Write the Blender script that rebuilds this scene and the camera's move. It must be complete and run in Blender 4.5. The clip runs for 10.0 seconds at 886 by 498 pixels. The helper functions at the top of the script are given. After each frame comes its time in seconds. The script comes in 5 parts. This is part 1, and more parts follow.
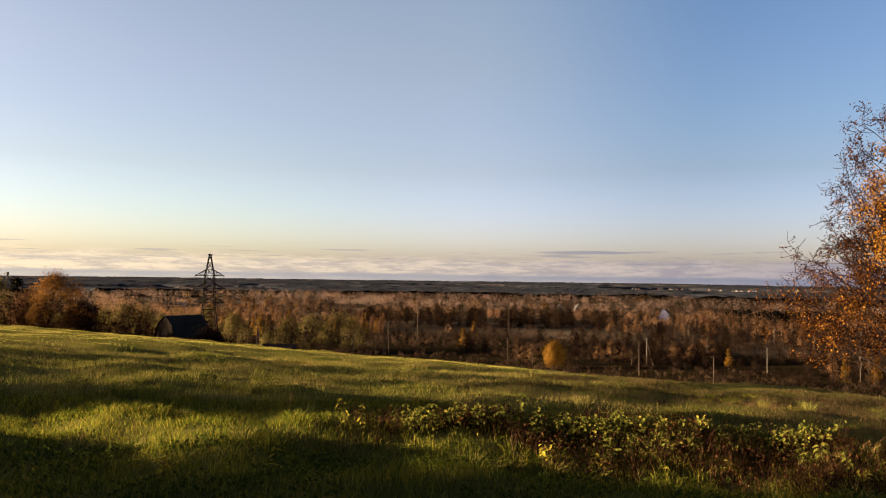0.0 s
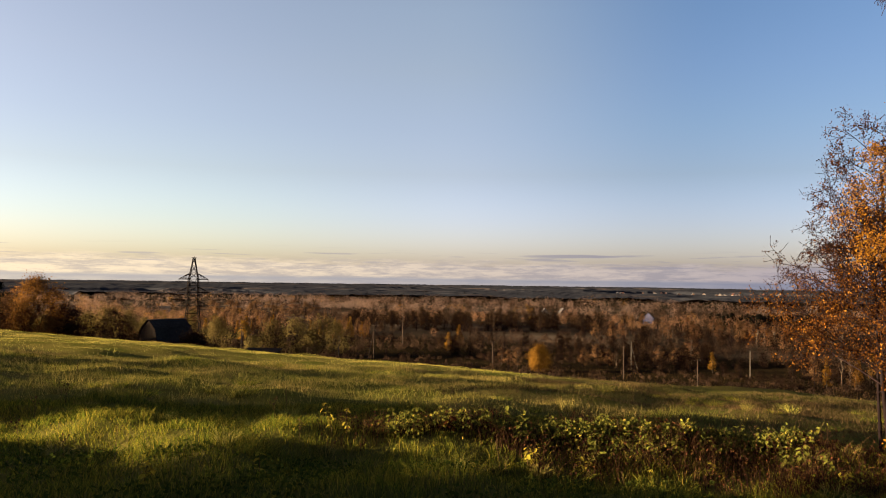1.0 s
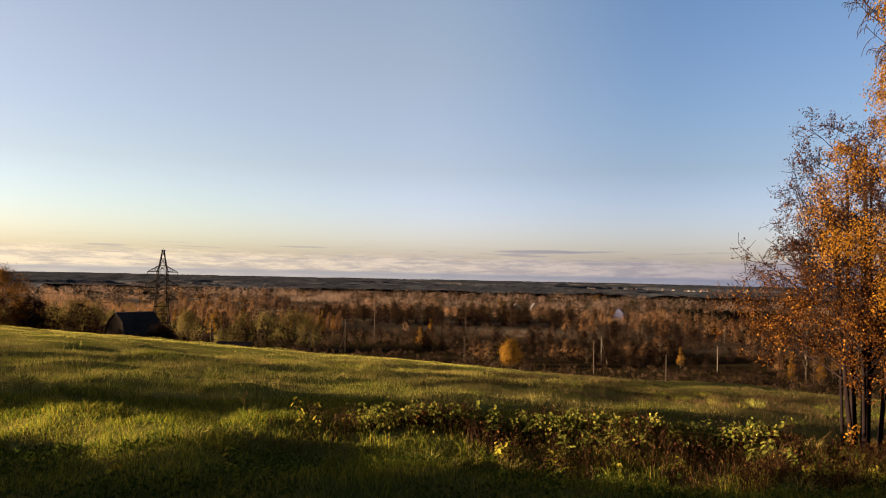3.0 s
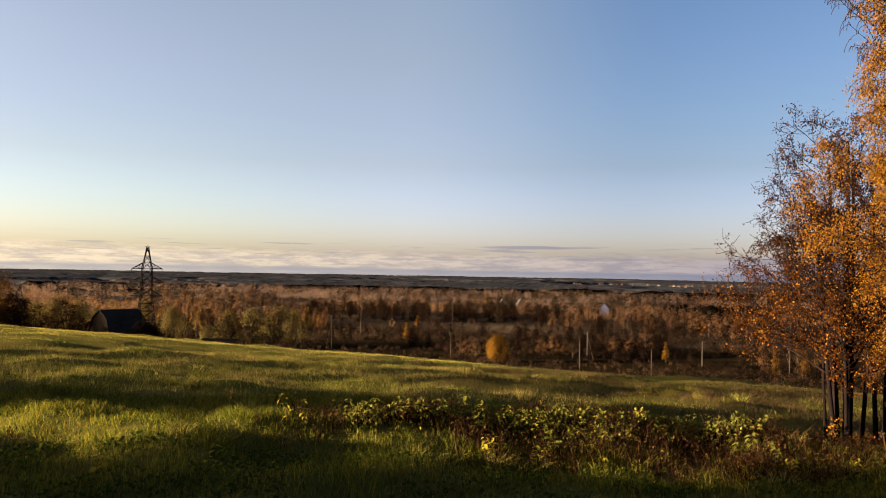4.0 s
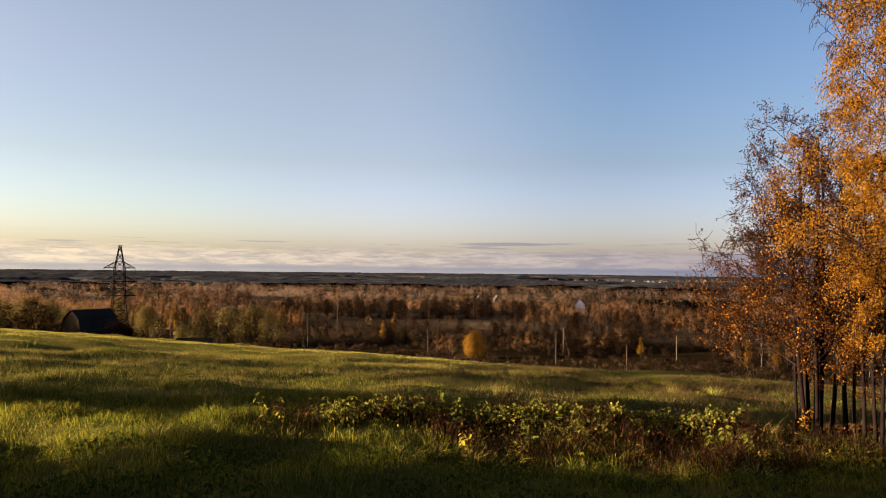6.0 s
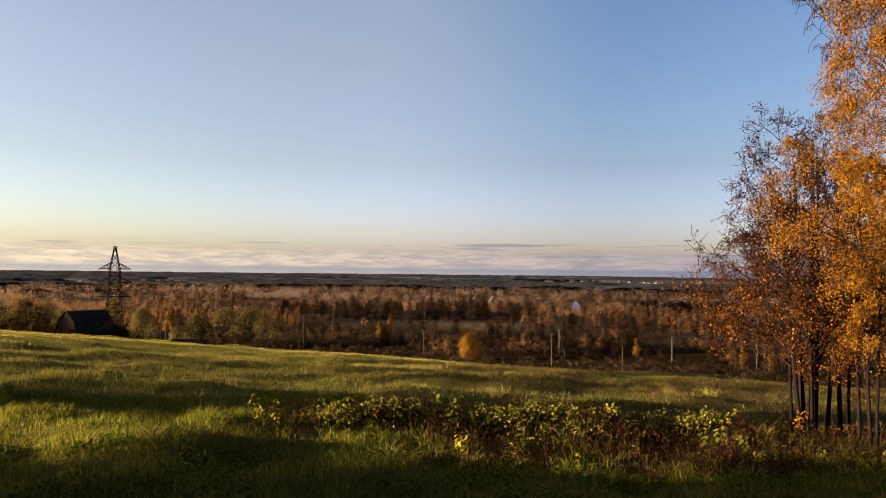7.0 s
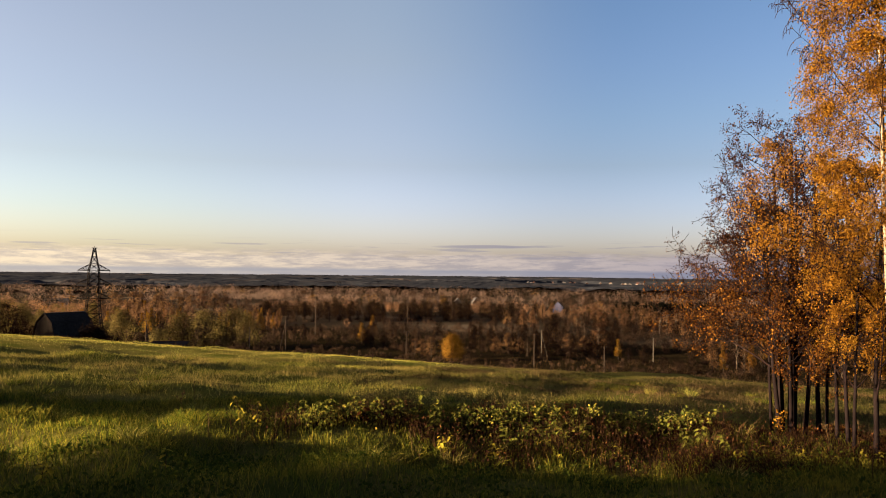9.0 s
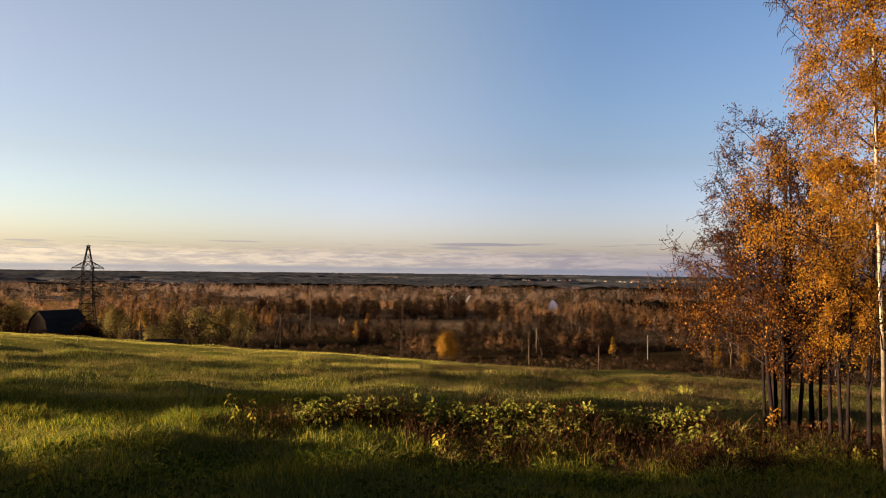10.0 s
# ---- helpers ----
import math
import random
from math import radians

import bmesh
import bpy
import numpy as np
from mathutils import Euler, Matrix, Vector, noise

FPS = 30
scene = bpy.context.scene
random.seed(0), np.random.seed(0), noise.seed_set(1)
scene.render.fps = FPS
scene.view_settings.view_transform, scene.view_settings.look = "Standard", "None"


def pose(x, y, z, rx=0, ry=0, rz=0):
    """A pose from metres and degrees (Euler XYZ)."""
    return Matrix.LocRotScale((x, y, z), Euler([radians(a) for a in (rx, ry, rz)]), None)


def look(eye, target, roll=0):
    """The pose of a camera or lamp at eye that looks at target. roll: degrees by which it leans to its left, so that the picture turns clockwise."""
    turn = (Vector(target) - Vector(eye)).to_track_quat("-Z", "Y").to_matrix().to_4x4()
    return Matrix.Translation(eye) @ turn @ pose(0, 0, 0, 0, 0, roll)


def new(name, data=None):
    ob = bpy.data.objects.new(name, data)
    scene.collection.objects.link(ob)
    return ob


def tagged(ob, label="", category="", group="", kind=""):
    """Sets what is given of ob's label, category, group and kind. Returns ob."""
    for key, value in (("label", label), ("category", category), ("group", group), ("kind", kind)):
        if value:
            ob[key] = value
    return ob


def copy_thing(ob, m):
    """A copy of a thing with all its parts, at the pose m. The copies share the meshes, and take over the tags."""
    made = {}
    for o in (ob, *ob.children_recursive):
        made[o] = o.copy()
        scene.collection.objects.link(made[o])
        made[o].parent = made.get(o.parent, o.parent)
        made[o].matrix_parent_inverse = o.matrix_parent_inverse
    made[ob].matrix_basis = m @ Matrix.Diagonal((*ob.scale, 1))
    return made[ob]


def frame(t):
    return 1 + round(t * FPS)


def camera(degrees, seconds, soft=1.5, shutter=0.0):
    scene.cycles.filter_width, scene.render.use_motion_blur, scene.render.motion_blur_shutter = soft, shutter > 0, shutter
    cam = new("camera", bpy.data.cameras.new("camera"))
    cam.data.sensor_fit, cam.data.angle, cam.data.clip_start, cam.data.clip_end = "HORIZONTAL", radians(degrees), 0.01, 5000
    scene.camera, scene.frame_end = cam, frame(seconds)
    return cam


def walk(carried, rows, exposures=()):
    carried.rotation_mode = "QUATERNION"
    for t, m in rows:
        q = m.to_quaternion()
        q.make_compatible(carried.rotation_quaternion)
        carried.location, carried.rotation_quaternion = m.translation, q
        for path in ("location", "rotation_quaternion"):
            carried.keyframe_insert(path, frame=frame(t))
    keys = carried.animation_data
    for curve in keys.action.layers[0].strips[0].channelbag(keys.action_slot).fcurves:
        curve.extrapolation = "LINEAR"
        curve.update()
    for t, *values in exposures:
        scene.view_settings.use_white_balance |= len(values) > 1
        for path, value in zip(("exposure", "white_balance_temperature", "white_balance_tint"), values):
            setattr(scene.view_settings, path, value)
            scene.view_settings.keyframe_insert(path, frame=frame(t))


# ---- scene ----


def aim(az, up, lean):
    """The camera's pose at its one standpoint: degrees to the right of +y, upwards, and its lean."""
    a, e = radians(az), radians(up)
    way = Vector((math.sin(a) * math.cos(e), math.cos(a) * math.cos(e), math.sin(e)))
    eye = Vector((0, 0, EYE))
    return look(eye, eye + way * 10, lean)


EYE = 2.0
cam = camera(60.45, 10.0, soft=1.05)
walk(cam, [(t, aim(az, up, lean)) for t, az, up, lean in (
    (0.0, 0.0, 2.25, 0.8), (0.5, 0.45, 2.43, 0.752), (1.0, 1.094, 2.543, 0.837), (1.5, 1.813, 2.492, 0.875),
    (2.0, 2.171, 2.334, 0.912), (2.5, 2.705, 2.258, 1.046), (4.0, 4.207, 1.886, 1.048), (4.5, 4.95, 1.731, 0.616),
    (5.0, 5.344, 1.627, 0.582), (5.5, 5.713, 1.64, 0.632), (7.0, 6.307, 1.781, 0.653), (7.5, 6.47, 1.769, 0.753),
    (8.0, 6.902, 1.786, 0.777), (8.5, 7.438, 1.869, 0.692), (9.0, 7.607, 1.891, 0.624), (9.5, 7.804, 1.821, 0.639),
    (10.0, 7.991, 1.73, 0.643))])

# ---- light ----
SUN_AZ, SUN_UP = -98.0, 8.8          # degrees to the right of +y, and above the horizon


def links(tree, *pairs):
    for a, b in pairs:
        tree.links.new(a, b)


def node(tree, kind, **values):
    n = tree.nodes.new(kind)
    for key, value in values.items():
        if key in n.inputs:
            n.inputs[key].default_value = value
    return n


def math_node(tree, op, a, b=0.0, clamp=False):
    n = tree.nodes.new("ShaderNodeMath")
    n.operation, n.use_clamp = op, clamp
    for slot, v in ((0, a), (1, b)):
        if isinstance(v, (int, float)):
            n.inputs[slot].default_value = v
        else:
            tree.links.new(v, n.inputs[slot])
    return n.outputs[0]


def ramp(tree, fac, stops, smooth=False):
    n = tree.nodes.new("ShaderNodeValToRGB")
    if smooth:
        n.color_ramp.interpolation = "EASE"
    while len(n.color_ramp.elements) < len(stops):
        n.color_ramp.elements.new(0.5)
    for e, (p, c) in zip(n.color_ramp.elements, stops):
        e.position = p
        e.color = (c, c, c, 1) if isinstance(c, (int, float)) else (*c, 1)
    tree.links.new(fac, n.inputs[0])
    return n.outputs[0]


def mix(tree, fac, a, b, how="MIX"):
    n = tree.nodes.new("ShaderNodeMix")
    n.data_type, n.blend_type = "RGBA", how
    for slot, v in ((0, fac), (6, a), (7, b)):
        if isinstance(v, (int, float)):
            n.inputs[slot].default_value = v
        elif isinstance(v, tuple):
            n.inputs[slot].default_value = (*v, 1)
        else:
            tree.links.new(v, n.inputs[slot])
    return n.outputs[2]


def noise_node(tree, vector, scale, detail=3.0, stretch=(1, 1, 1), rough=0.55):
    m = tree.nodes.new("ShaderNodeMapping")
    m.inputs["Scale"].default_value = stretch
    tree.links.new(vector, m.inputs["Vector"])
    n = node(tree, "ShaderNodeTexNoise", Scale=scale, Detail=detail, Roughness=rough)
    tree.links.new(m.outputs[0], n.inputs["Vector"])
    return n.outputs[0]


world = bpy.data.worlds.new("sky")
scene.world = world
world.use_nodes = True
wt = world.node_tree
wt.nodes.clear()
sky = wt.nodes.new("ShaderNodeTexSky")
sky.sky_type, sky.sun_disc = "NISHITA", False
sky.sun_elevation, sky.sun_rotation = radians(SUN_UP), radians(SUN_AZ)
sky.altitude, sky.air_density, sky.dust_density, sky.ozone_density = 100, 1.0, 2.0, 2.2
way = wt.nodes.new("ShaderNodeTexCoord").outputs["Generated"]
split = wt.nodes.new("ShaderNodeSeparateXYZ")
wt.links.new(way, split.inputs[0])
high, side = split.outputs[2], split.outputs[0]
# streaked cloud low over the horizon, cream towards the sun and mauve away from it
streak = noise_node(wt, way, 15.0, 8, (1.0, 1.0, 8.0), 0.66)
body = ramp(wt, math_node(wt, "ADD", high, math_node(wt, "MULTIPLY", math_node(wt, "SUBTRACT", streak, 0.5), 0.03)),
            [(0.0, 0.9), (0.020, 0.85), (0.026, 0.5), (0.032, 0.0)])
wisp = math_node(wt, "MULTIPLY", ramp(wt, noise_node(wt, way, 9.0, 4, (1.0, 1.0, 26.0)), [(0.58, 0.0), (0.65, 0.7)]),
                 ramp(wt, high, [(0.014, 0.0), (0.024, 1.0), (0.036, 1.0), (0.044, 0.0)]))
# one long lens of cloud above the rest
across = math_node(wt, "POWER", math_node(wt, "DIVIDE", math_node(wt, "SUBTRACT", side, 0.182), 0.068), 2.0)
thick = math_node(wt, "POWER", math_node(wt, "DIVIDE", math_node(wt, "SUBTRACT", high, 0.0362), 0.0026), 2.0)
lens = ramp(wt, math_node(wt, "ADD", math_node(wt, "ADD", across, thick), math_node(wt, "MULTIPLY", math_node(wt, "SUBTRACT", streak, 0.5), 1.6)), [(0.35, 0.85), (1.0, 0.0)])
lens = math_node(wt, "MULTIPLY", lens, ramp(wt, split.outputs[1], [(0.4, 0.0), (0.5, 1.0)]))
bank = ramp(wt, math_node(wt, "ADD", high, math_node(wt, "MULTIPLY", math_node(wt, "SUBTRACT", streak, 0.5), 0.003)), [(0.0, 0.7), (0.0012, 0.9), (0.0048, 0.85), (0.0060, 0.0)])
left = ramp(wt, math_node(wt, "ADD", math_node(wt, "MULTIPLY", side, -0.8), 0.5), [(0.1, 0.0), (0.9, 1.0)])
light_cloud = mix(wt, left, (0.040, 0.0355, 0.041), (0.110, 0.089, 0.061))
dark_cloud = mix(wt, left, (0.0225, 0.022, 0.030), (0.054, 0.047, 0.042))
SKY = 0.022
shade_of = lambda *rgb: tuple(SKY * c for c in rgb)
sunny = ramp(wt, high, [(0.02, shade_of(2.11, 1.91, 2.17)), (0.08, shade_of(1.80, 1.60, 1.74)), (0.14, shade_of(1.67, 1.34, 1.32)), (0.20, shade_of(1.71, 1.31, 1.27)), (0.27, shade_of(1.82, 1.33, 1.22)), (0.34, shade_of(1.84, 1.33, 1.19)), (0.60, shade_of(1.38, 1.00, 0.89)), (1.0, shade_of(1.10, 0.80, 0.71))])
middle = ramp(wt, high, [(0.02, shade_of(1.99, 1.74, 2.27)), (0.08, shade_of(1.70, 1.43, 1.80)), (0.14, shade_of(1.53, 1.18, 1.25)), (0.20, shade_of(1.59, 1.20, 1.19)), (0.27, shade_of(1.71, 1.25, 1.11)), (0.34, shade_of(1.76, 1.31, 1.15)), (0.60, shade_of(1.32, 0.98, 0.86)), (1.0, shade_of(1.06, 0.79, 0.69))])
away = ramp(wt, high, [(0.02, shade_of(1.49, 1.29, 1.73)), (0.08, shade_of(1.19, 1.03, 1.35)), (0.14, shade_of(0.95, 0.82, 0.94)), (0.20, shade_of(0.90, 0.83, 0.94)), (0.27, shade_of(0.86, 0.82, 0.95)), (0.34, shade_of(0.81, 0.81, 0.94)), (0.60, shade_of(0.61, 0.61, 0.70)), (1.0, shade_of(0.49, 0.49, 0.56))])
tint = mix(wt, ramp(wt, left, [(0.15, 0.0), (0.5, 1.0)], True), away, middle)
tint = mix(wt, ramp(wt, left, [(0.4, 0.0), (0.85, 1.0)], True), tint, sunny)
base = mix(wt, 1.0, sky.outputs[0], tint, "MULTIPLY")
shade = ramp(wt, noise_node(wt, way, 19.0, 8, (1.0, 1.0, 8.0), 0.7), [(0.42, 0.0), (0.58, 1.0)])
cloud = mix(wt, shade, light_cloud, mix(wt, 0.72, light_cloud, dark_cloud))
tone = mix(wt, body, base, cloud)
tone = mix(wt, wisp, tone, dark_cloud)
tone = mix(wt, lens, tone, dark_cloud)
tone = mix(wt, bank, tone, mix(wt, left, (0.0195, 0.0215, 0.031), (0.049, 0.0455, 0.044)))
back = node(wt, "ShaderNodeBackground", Strength=1.0)
wout = wt.nodes.new("ShaderNodeOutputWorld")
links(wt, (tone, back.inputs[0]), (back.outputs[0], wout.inputs[0]))

sun = new("sun", bpy.data.lights.new("sun", "SUN"))
sun.data.energy, sun.data.angle, sun.data.color = 5.0, radians(0.6), (1.0, 0.70, 0.40)
a, e = radians(SUN_AZ), radians(SUN_UP)
sun.matrix_basis = look((0, 0, 60), Vector((0, 0, 60)) - Vector((math.sin(a) * math.cos(e), math.cos(a) * math.cos(e), math.sin(e))))
scene.view_settings.exposure = 3.44

# ---- materials ----


def material(name):
    m = bpy.data.materials.new(name)
    m.use_nodes = True
    t = m.node_tree
    t.nodes.clear()
    out = t.nodes.new("ShaderNodeOutputMaterial")
    return m, t, out


def place(t):
    return t.nodes.new("ShaderNodeNewGeometry").outputs["Position"]


def solid(name, colour, rough=0.8, metal=0.0, grain=8.0, spread=0.35, bump=0.02, stretch=(1, 1, 1), gloss=0.0):
    """A weathered surface: base colour with grain and larger stains, and fine relief."""
    m, t, out = material(name)
    at = t.nodes.new("ShaderNodeTexCoord").outputs["Object"]
    fine, wide = noise_node(t, at, grain, 4, stretch), noise_node(t, at, grain * 0.13, 3, stretch)
    dark = tuple(c * (1 - spread) for c in colour)
    light = tuple(min(1, c * (1 + spread)) for c in colour)
    tone = mix(t, ramp(t, math_node(t, "ADD", math_node(t, "MULTIPLY", fine, 0.5), math_node(t, "MULTIPLY", wide, 0.5)),
                       [(0.33, 0.0), (0.67, 1.0)]), dark, light)
    b = node(t, "ShaderNodeBsdfPrincipled", Roughness=rough, Metallic=metal)
    b.inputs["Specular IOR Level"].default_value = gloss
    bp = node(t, "ShaderNodeBump", Strength=0.5, Distance=bump)
    links(t, (tone, b.inputs["Base Color"]), (fine, bp.inputs["Height"]), (bp.outputs[0], b.inputs["Normal"]), (b.outputs[0], out.inputs[0]))
    return m


def leafy(name, stops, patch=0.0, patch_size=0.2, through_light=0.45, patch_stops=None, rough=0.6, gloss=0.0):
    """Leaves, blades and twigs: a colour of its own for each piece, some light passing through."""
    m, t, out = material(name)
    g = t.nodes.new("ShaderNodeNewGeometry")
    tone = ramp(t, g.outputs["Random Per Island"], stops)
    if patch:
        spot = ramp(t, noise_node(t, g.outputs["Position"], patch_size, 3), [(0.38, 0.0), (0.62, 1.0)])
        tone = mix(t, math_node(t, "MULTIPLY", spot, patch), tone, ramp(t, g.outputs["Random Per Island"], patch_stops))
    own = t.nodes.new("ShaderNodeObjectInfo").outputs["Random"]
    hsv = t.nodes.new("ShaderNodeHueSaturation")
    links(t, (tone, hsv.inputs["Color"]))
    t.links.new(math_node(t, "ADD", math_node(t, "MULTIPLY", own, 0.34), 0.66), hsv.inputs["Value"])
    t.links.new(math_node(t, "ADD", math_node(t, "MULTIPLY", own, 0.014), 0.493), hsv.inputs["Hue"])
    d = node(t, "ShaderNodeBsdfPrincipled", Roughness=rough)
    d.inputs["Specular IOR Level"].default_value = gloss
    tr = t.nodes.new("ShaderNodeBsdfTranslucent")
    mx = node(t, "ShaderNodeMixShader")
    mx.inputs[0].default_value = through_light
    links(t, (hsv.outputs[0], d.inputs["Base Color"]), (hsv.outputs[0], tr.inputs[0]), (d.outputs[0], mx.inputs[1]),
          (tr.outputs[0], mx.inputs[2]), (mx.outputs[0], out.inputs[0]))
    return m


DOWN = Vector((0.53, 0.848, 0.0))     # the way in which the hillside falls


def ground_material():
    m, t, out = material("meadow_ground")
    at = place(t)
    dot = t.nodes.new("ShaderNodeVectorMath")
    dot.operation = "DOT_PRODUCT"
    dot.inputs[1].default_value = DOWN
    t.links.new(at, dot.inputs[0])
    u = math_node(t, "ADD", dot.outputs["Value"], math_node(t, "MULTIPLY", noise_node(t, at, 0.05, 3), 18.0))
    fine, mid, wide = noise_node(t, at, 9.0, 4), noise_node(t, at, 0.35, 4), noise_node(t, at, 0.012, 4)
    green = mix(t, ramp(t, mid, [(0.35, 0.0), (0.65, 1.0)]), (0.046, 0.052, 0.0105), (0.088, 0.075, 0.021))
    # brown earth, darkened in colour for the shade of hill and trees
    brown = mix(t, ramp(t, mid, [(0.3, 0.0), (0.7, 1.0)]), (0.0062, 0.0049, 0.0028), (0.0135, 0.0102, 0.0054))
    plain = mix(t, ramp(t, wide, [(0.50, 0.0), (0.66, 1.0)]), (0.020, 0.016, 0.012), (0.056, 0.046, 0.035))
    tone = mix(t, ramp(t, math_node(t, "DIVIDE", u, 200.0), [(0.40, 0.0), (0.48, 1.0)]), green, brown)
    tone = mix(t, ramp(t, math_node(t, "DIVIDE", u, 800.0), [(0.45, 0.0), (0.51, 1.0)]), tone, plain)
    tone = mix(t, 0.6, tone, mix(t, fine, (0.4, 0.4, 0.4), (1.4, 1.4, 1.4)), "MULTIPLY")
    b = node(t, "ShaderNodeBsdfPrincipled", Roughness=1.0)
    b.inputs["Specular IOR Level"].default_value = 0.0
    bp = node(t, "ShaderNodeBump", Strength=0.8, Distance=0.06)
    links(t, (tone, b.inputs["Base Color"]), (fine, bp.inputs["Height"]), (bp.outputs[0], b.inputs["Normal"]), (b.outputs[0], out.inputs[0]))
    return m


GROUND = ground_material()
GRASS_GREEN = leafy("lush_grass", [(0.0, (0.018, 0.032, 0.0062)), (0.5, (0.082, 0.110, 0.0129)), (1.0, (0.22, 0.19, 0.0246))], 0.35, 0.5, 0.4,
                    [(0.0, (0.05, 0.045, 0.0078)), (0.6, (0.13, 0.105, 0.0168)), (1.0, (0.24, 0.17, 0.0392))])
GRASS = leafy("grass_blades", [(0.0, (0.045, 0.060, 0.0123)), (0.5, (0.150, 0.158, 0.0280)), (1.0, (0.30, 0.260, 0.0594))], 0.7, 0.22, 0.4,
              [(0.0, (0.085, 0.070, 0.0213)), (0.6, (0.22, 0.168, 0.0526)), (1.0, (0.31, 0.23, 0.0896))])
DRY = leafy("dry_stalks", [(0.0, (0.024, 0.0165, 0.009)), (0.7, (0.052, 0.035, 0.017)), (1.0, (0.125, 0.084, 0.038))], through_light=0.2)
# darker copy of the dry stalks: shade beyond the crest is in the colour
LOW_STALK = leafy("shaded_slope_stalks", [(0.0, (0.012, 0.008, 0.0045)), (0.7, (0.026, 0.016, 0.0075)), (1.0, (0.065, 0.041, 0.018))], through_light=0.2)
# browner grass, darkened too: weaker sun on the right-hand slope is in the colour
DIMMED_GRASS = leafy("dimmed_rough_grass", [(0.0, (0.0125, 0.0160, 0.0063)), (0.5, (0.031, 0.031, 0.0101)), (1.0, (0.074, 0.059, 0.0224))], 0.85, 0.12, 0.4,
                    [(0.0, (0.026, 0.019, 0.0091)), (0.6, (0.080, 0.054, 0.0231)), (1.0, (0.145, 0.096, 0.0476))])
# dead red-brown stalks, darkened in colour as well for the weeds' shadow side
SHADED_STALK = leafy("shaded_dead_stalks", [(0.0, (0.0072, 0.00432, 0.00288)), (0.8, (0.0216, 0.01152, 0.00576)), (1.0, (0.0648, 0.036, 0.01584))], through_light=0.15)
WEED_LEAF = leafy("weed_leaves", [(0.0, (0.04, 0.053, 0.0112)), (0.6, (0.098, 0.102, 0.0182)), (1.0, (0.215, 0.18, 0.0308))], through_light=0.45)
YELLOW_LEAF = leafy("yellow_leaves", [(0.0, (0.13, 0.12, 0.0168)), (0.6, (0.23, 0.20, 0.0252)), (1.0, (0.34, 0.28, 0.0392))], through_light=0.5)
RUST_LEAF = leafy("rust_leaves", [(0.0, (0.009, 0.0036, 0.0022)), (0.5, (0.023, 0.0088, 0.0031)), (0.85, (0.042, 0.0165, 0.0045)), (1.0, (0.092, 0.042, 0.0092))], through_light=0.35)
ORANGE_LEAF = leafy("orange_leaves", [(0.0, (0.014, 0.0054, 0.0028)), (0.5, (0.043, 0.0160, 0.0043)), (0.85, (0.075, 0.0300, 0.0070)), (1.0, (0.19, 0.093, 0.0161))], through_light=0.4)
WITHERED = leafy("withered_leaves", [(0.0, (0.014, 0.007, 0.0056)), (0.7, (0.035, 0.015, 0.0084)), (1.0, (0.12, 0.055, 0.0196))], through_light=0.2)
GOLD_LEAF = leafy("gold_leaves", [(0.0, (0.075, 0.032, 0.0059)), (0.5, (0.172, 0.079, 0.0098)), (1.0, (0.28, 0.146, 0.0189))], through_light=0.6)
BARK = solid("dark_bark", (0.0062, 0.0046, 0.0049), 0.95, grain=14, spread=0.5, bump=0.01, stretch=(1, 1, 0.3))
TWIG = solid("twig_bark", (0.0085, 0.0056, 0.0059), 0.9, grain=10)


def birch_bark():
    m, t, out = material("birch_bark")
    at = t.nodes.new("ShaderNodeTexCoord").outputs["Object"]
    bars = ramp(t, noise_node(t, at, 7.0, 4, (1.0, 1.0, 5.0)), [(0.36, 0.0), (0.44, 1.0)])
    tone = mix(t, bars, (0.06, 0.05, 0.04), mix(t, noise_node(t, at, 3.0, 3), (0.09, 0.066, 0.044), (0.175, 0.138, 0.094)))
    b = node(t, "ShaderNodeBsdfPrincipled", Roughness=0.7)
    links(t, (tone, b.inputs["Base Color"]), (b.outputs[0], out.inputs[0]))
    return m


BIRCH = birch_bark()
PALE_BARK = solid("pale_bark", (0.05, 0.04, 0.031), 0.9, grain=3, spread=0.5, stretch=(1, 1, 3))
CROWNS = {
    "brown": leafy("brown_twigs", [(0.0, (0.021, 0.0135, 0.0095)), (0.6, (0.031, 0.0193, 0.0130)), (1.0, (0.046, 0.0282, 0.0178))], through_light=0.5),
    "rust": leafy("rust_crown", [(0.0, (0.072, 0.041, 0.0215)), (0.6, (0.104, 0.058, 0.0290)), (1.0, (0.140, 0.079, 0.0380))], through_light=0.5),
    "gold": leafy("gold_crown", [(0.0, (0.120, 0.061, 0.0112)), (0.6, (0.155, 0.081, 0.0136)), (1.0, (0.195, 0.109, 0.0184))], through_light=0.5),
    "olive": leafy("olive_crown", [(0.0, (0.070, 0.058, 0.021)), (0.6, (0.094, 0.075, 0.026)), (1.0, (0.122, 0.096, 0.033))], through_light=0.5),
    # darker copy of the brown twigs: the wood's shade is in the colour
    "dark": leafy("shaded_twigs", [(0.0, (0.0098, 0.006, 0.0042)), (0.6, (0.0138, 0.0082, 0.0054)), (1.0, (0.020, 0.0115, 0.007))], through_light=0.5),
    "amber": leafy("amber_crown", [(0.0, (0.1062, 0.05346, 0.01418)), (0.6, (0.1384, 0.06979, 0.01764)), (1.0, (0.1829, 0.09455, 0.02309))], through_light=0.5),
    "spruce": leafy("spruce_needles", [(0.0, (0.0055, 0.0058, 0.0046)), (1.0, (0.008, 0.0083, 0.0062))], through_light=0.1),
}


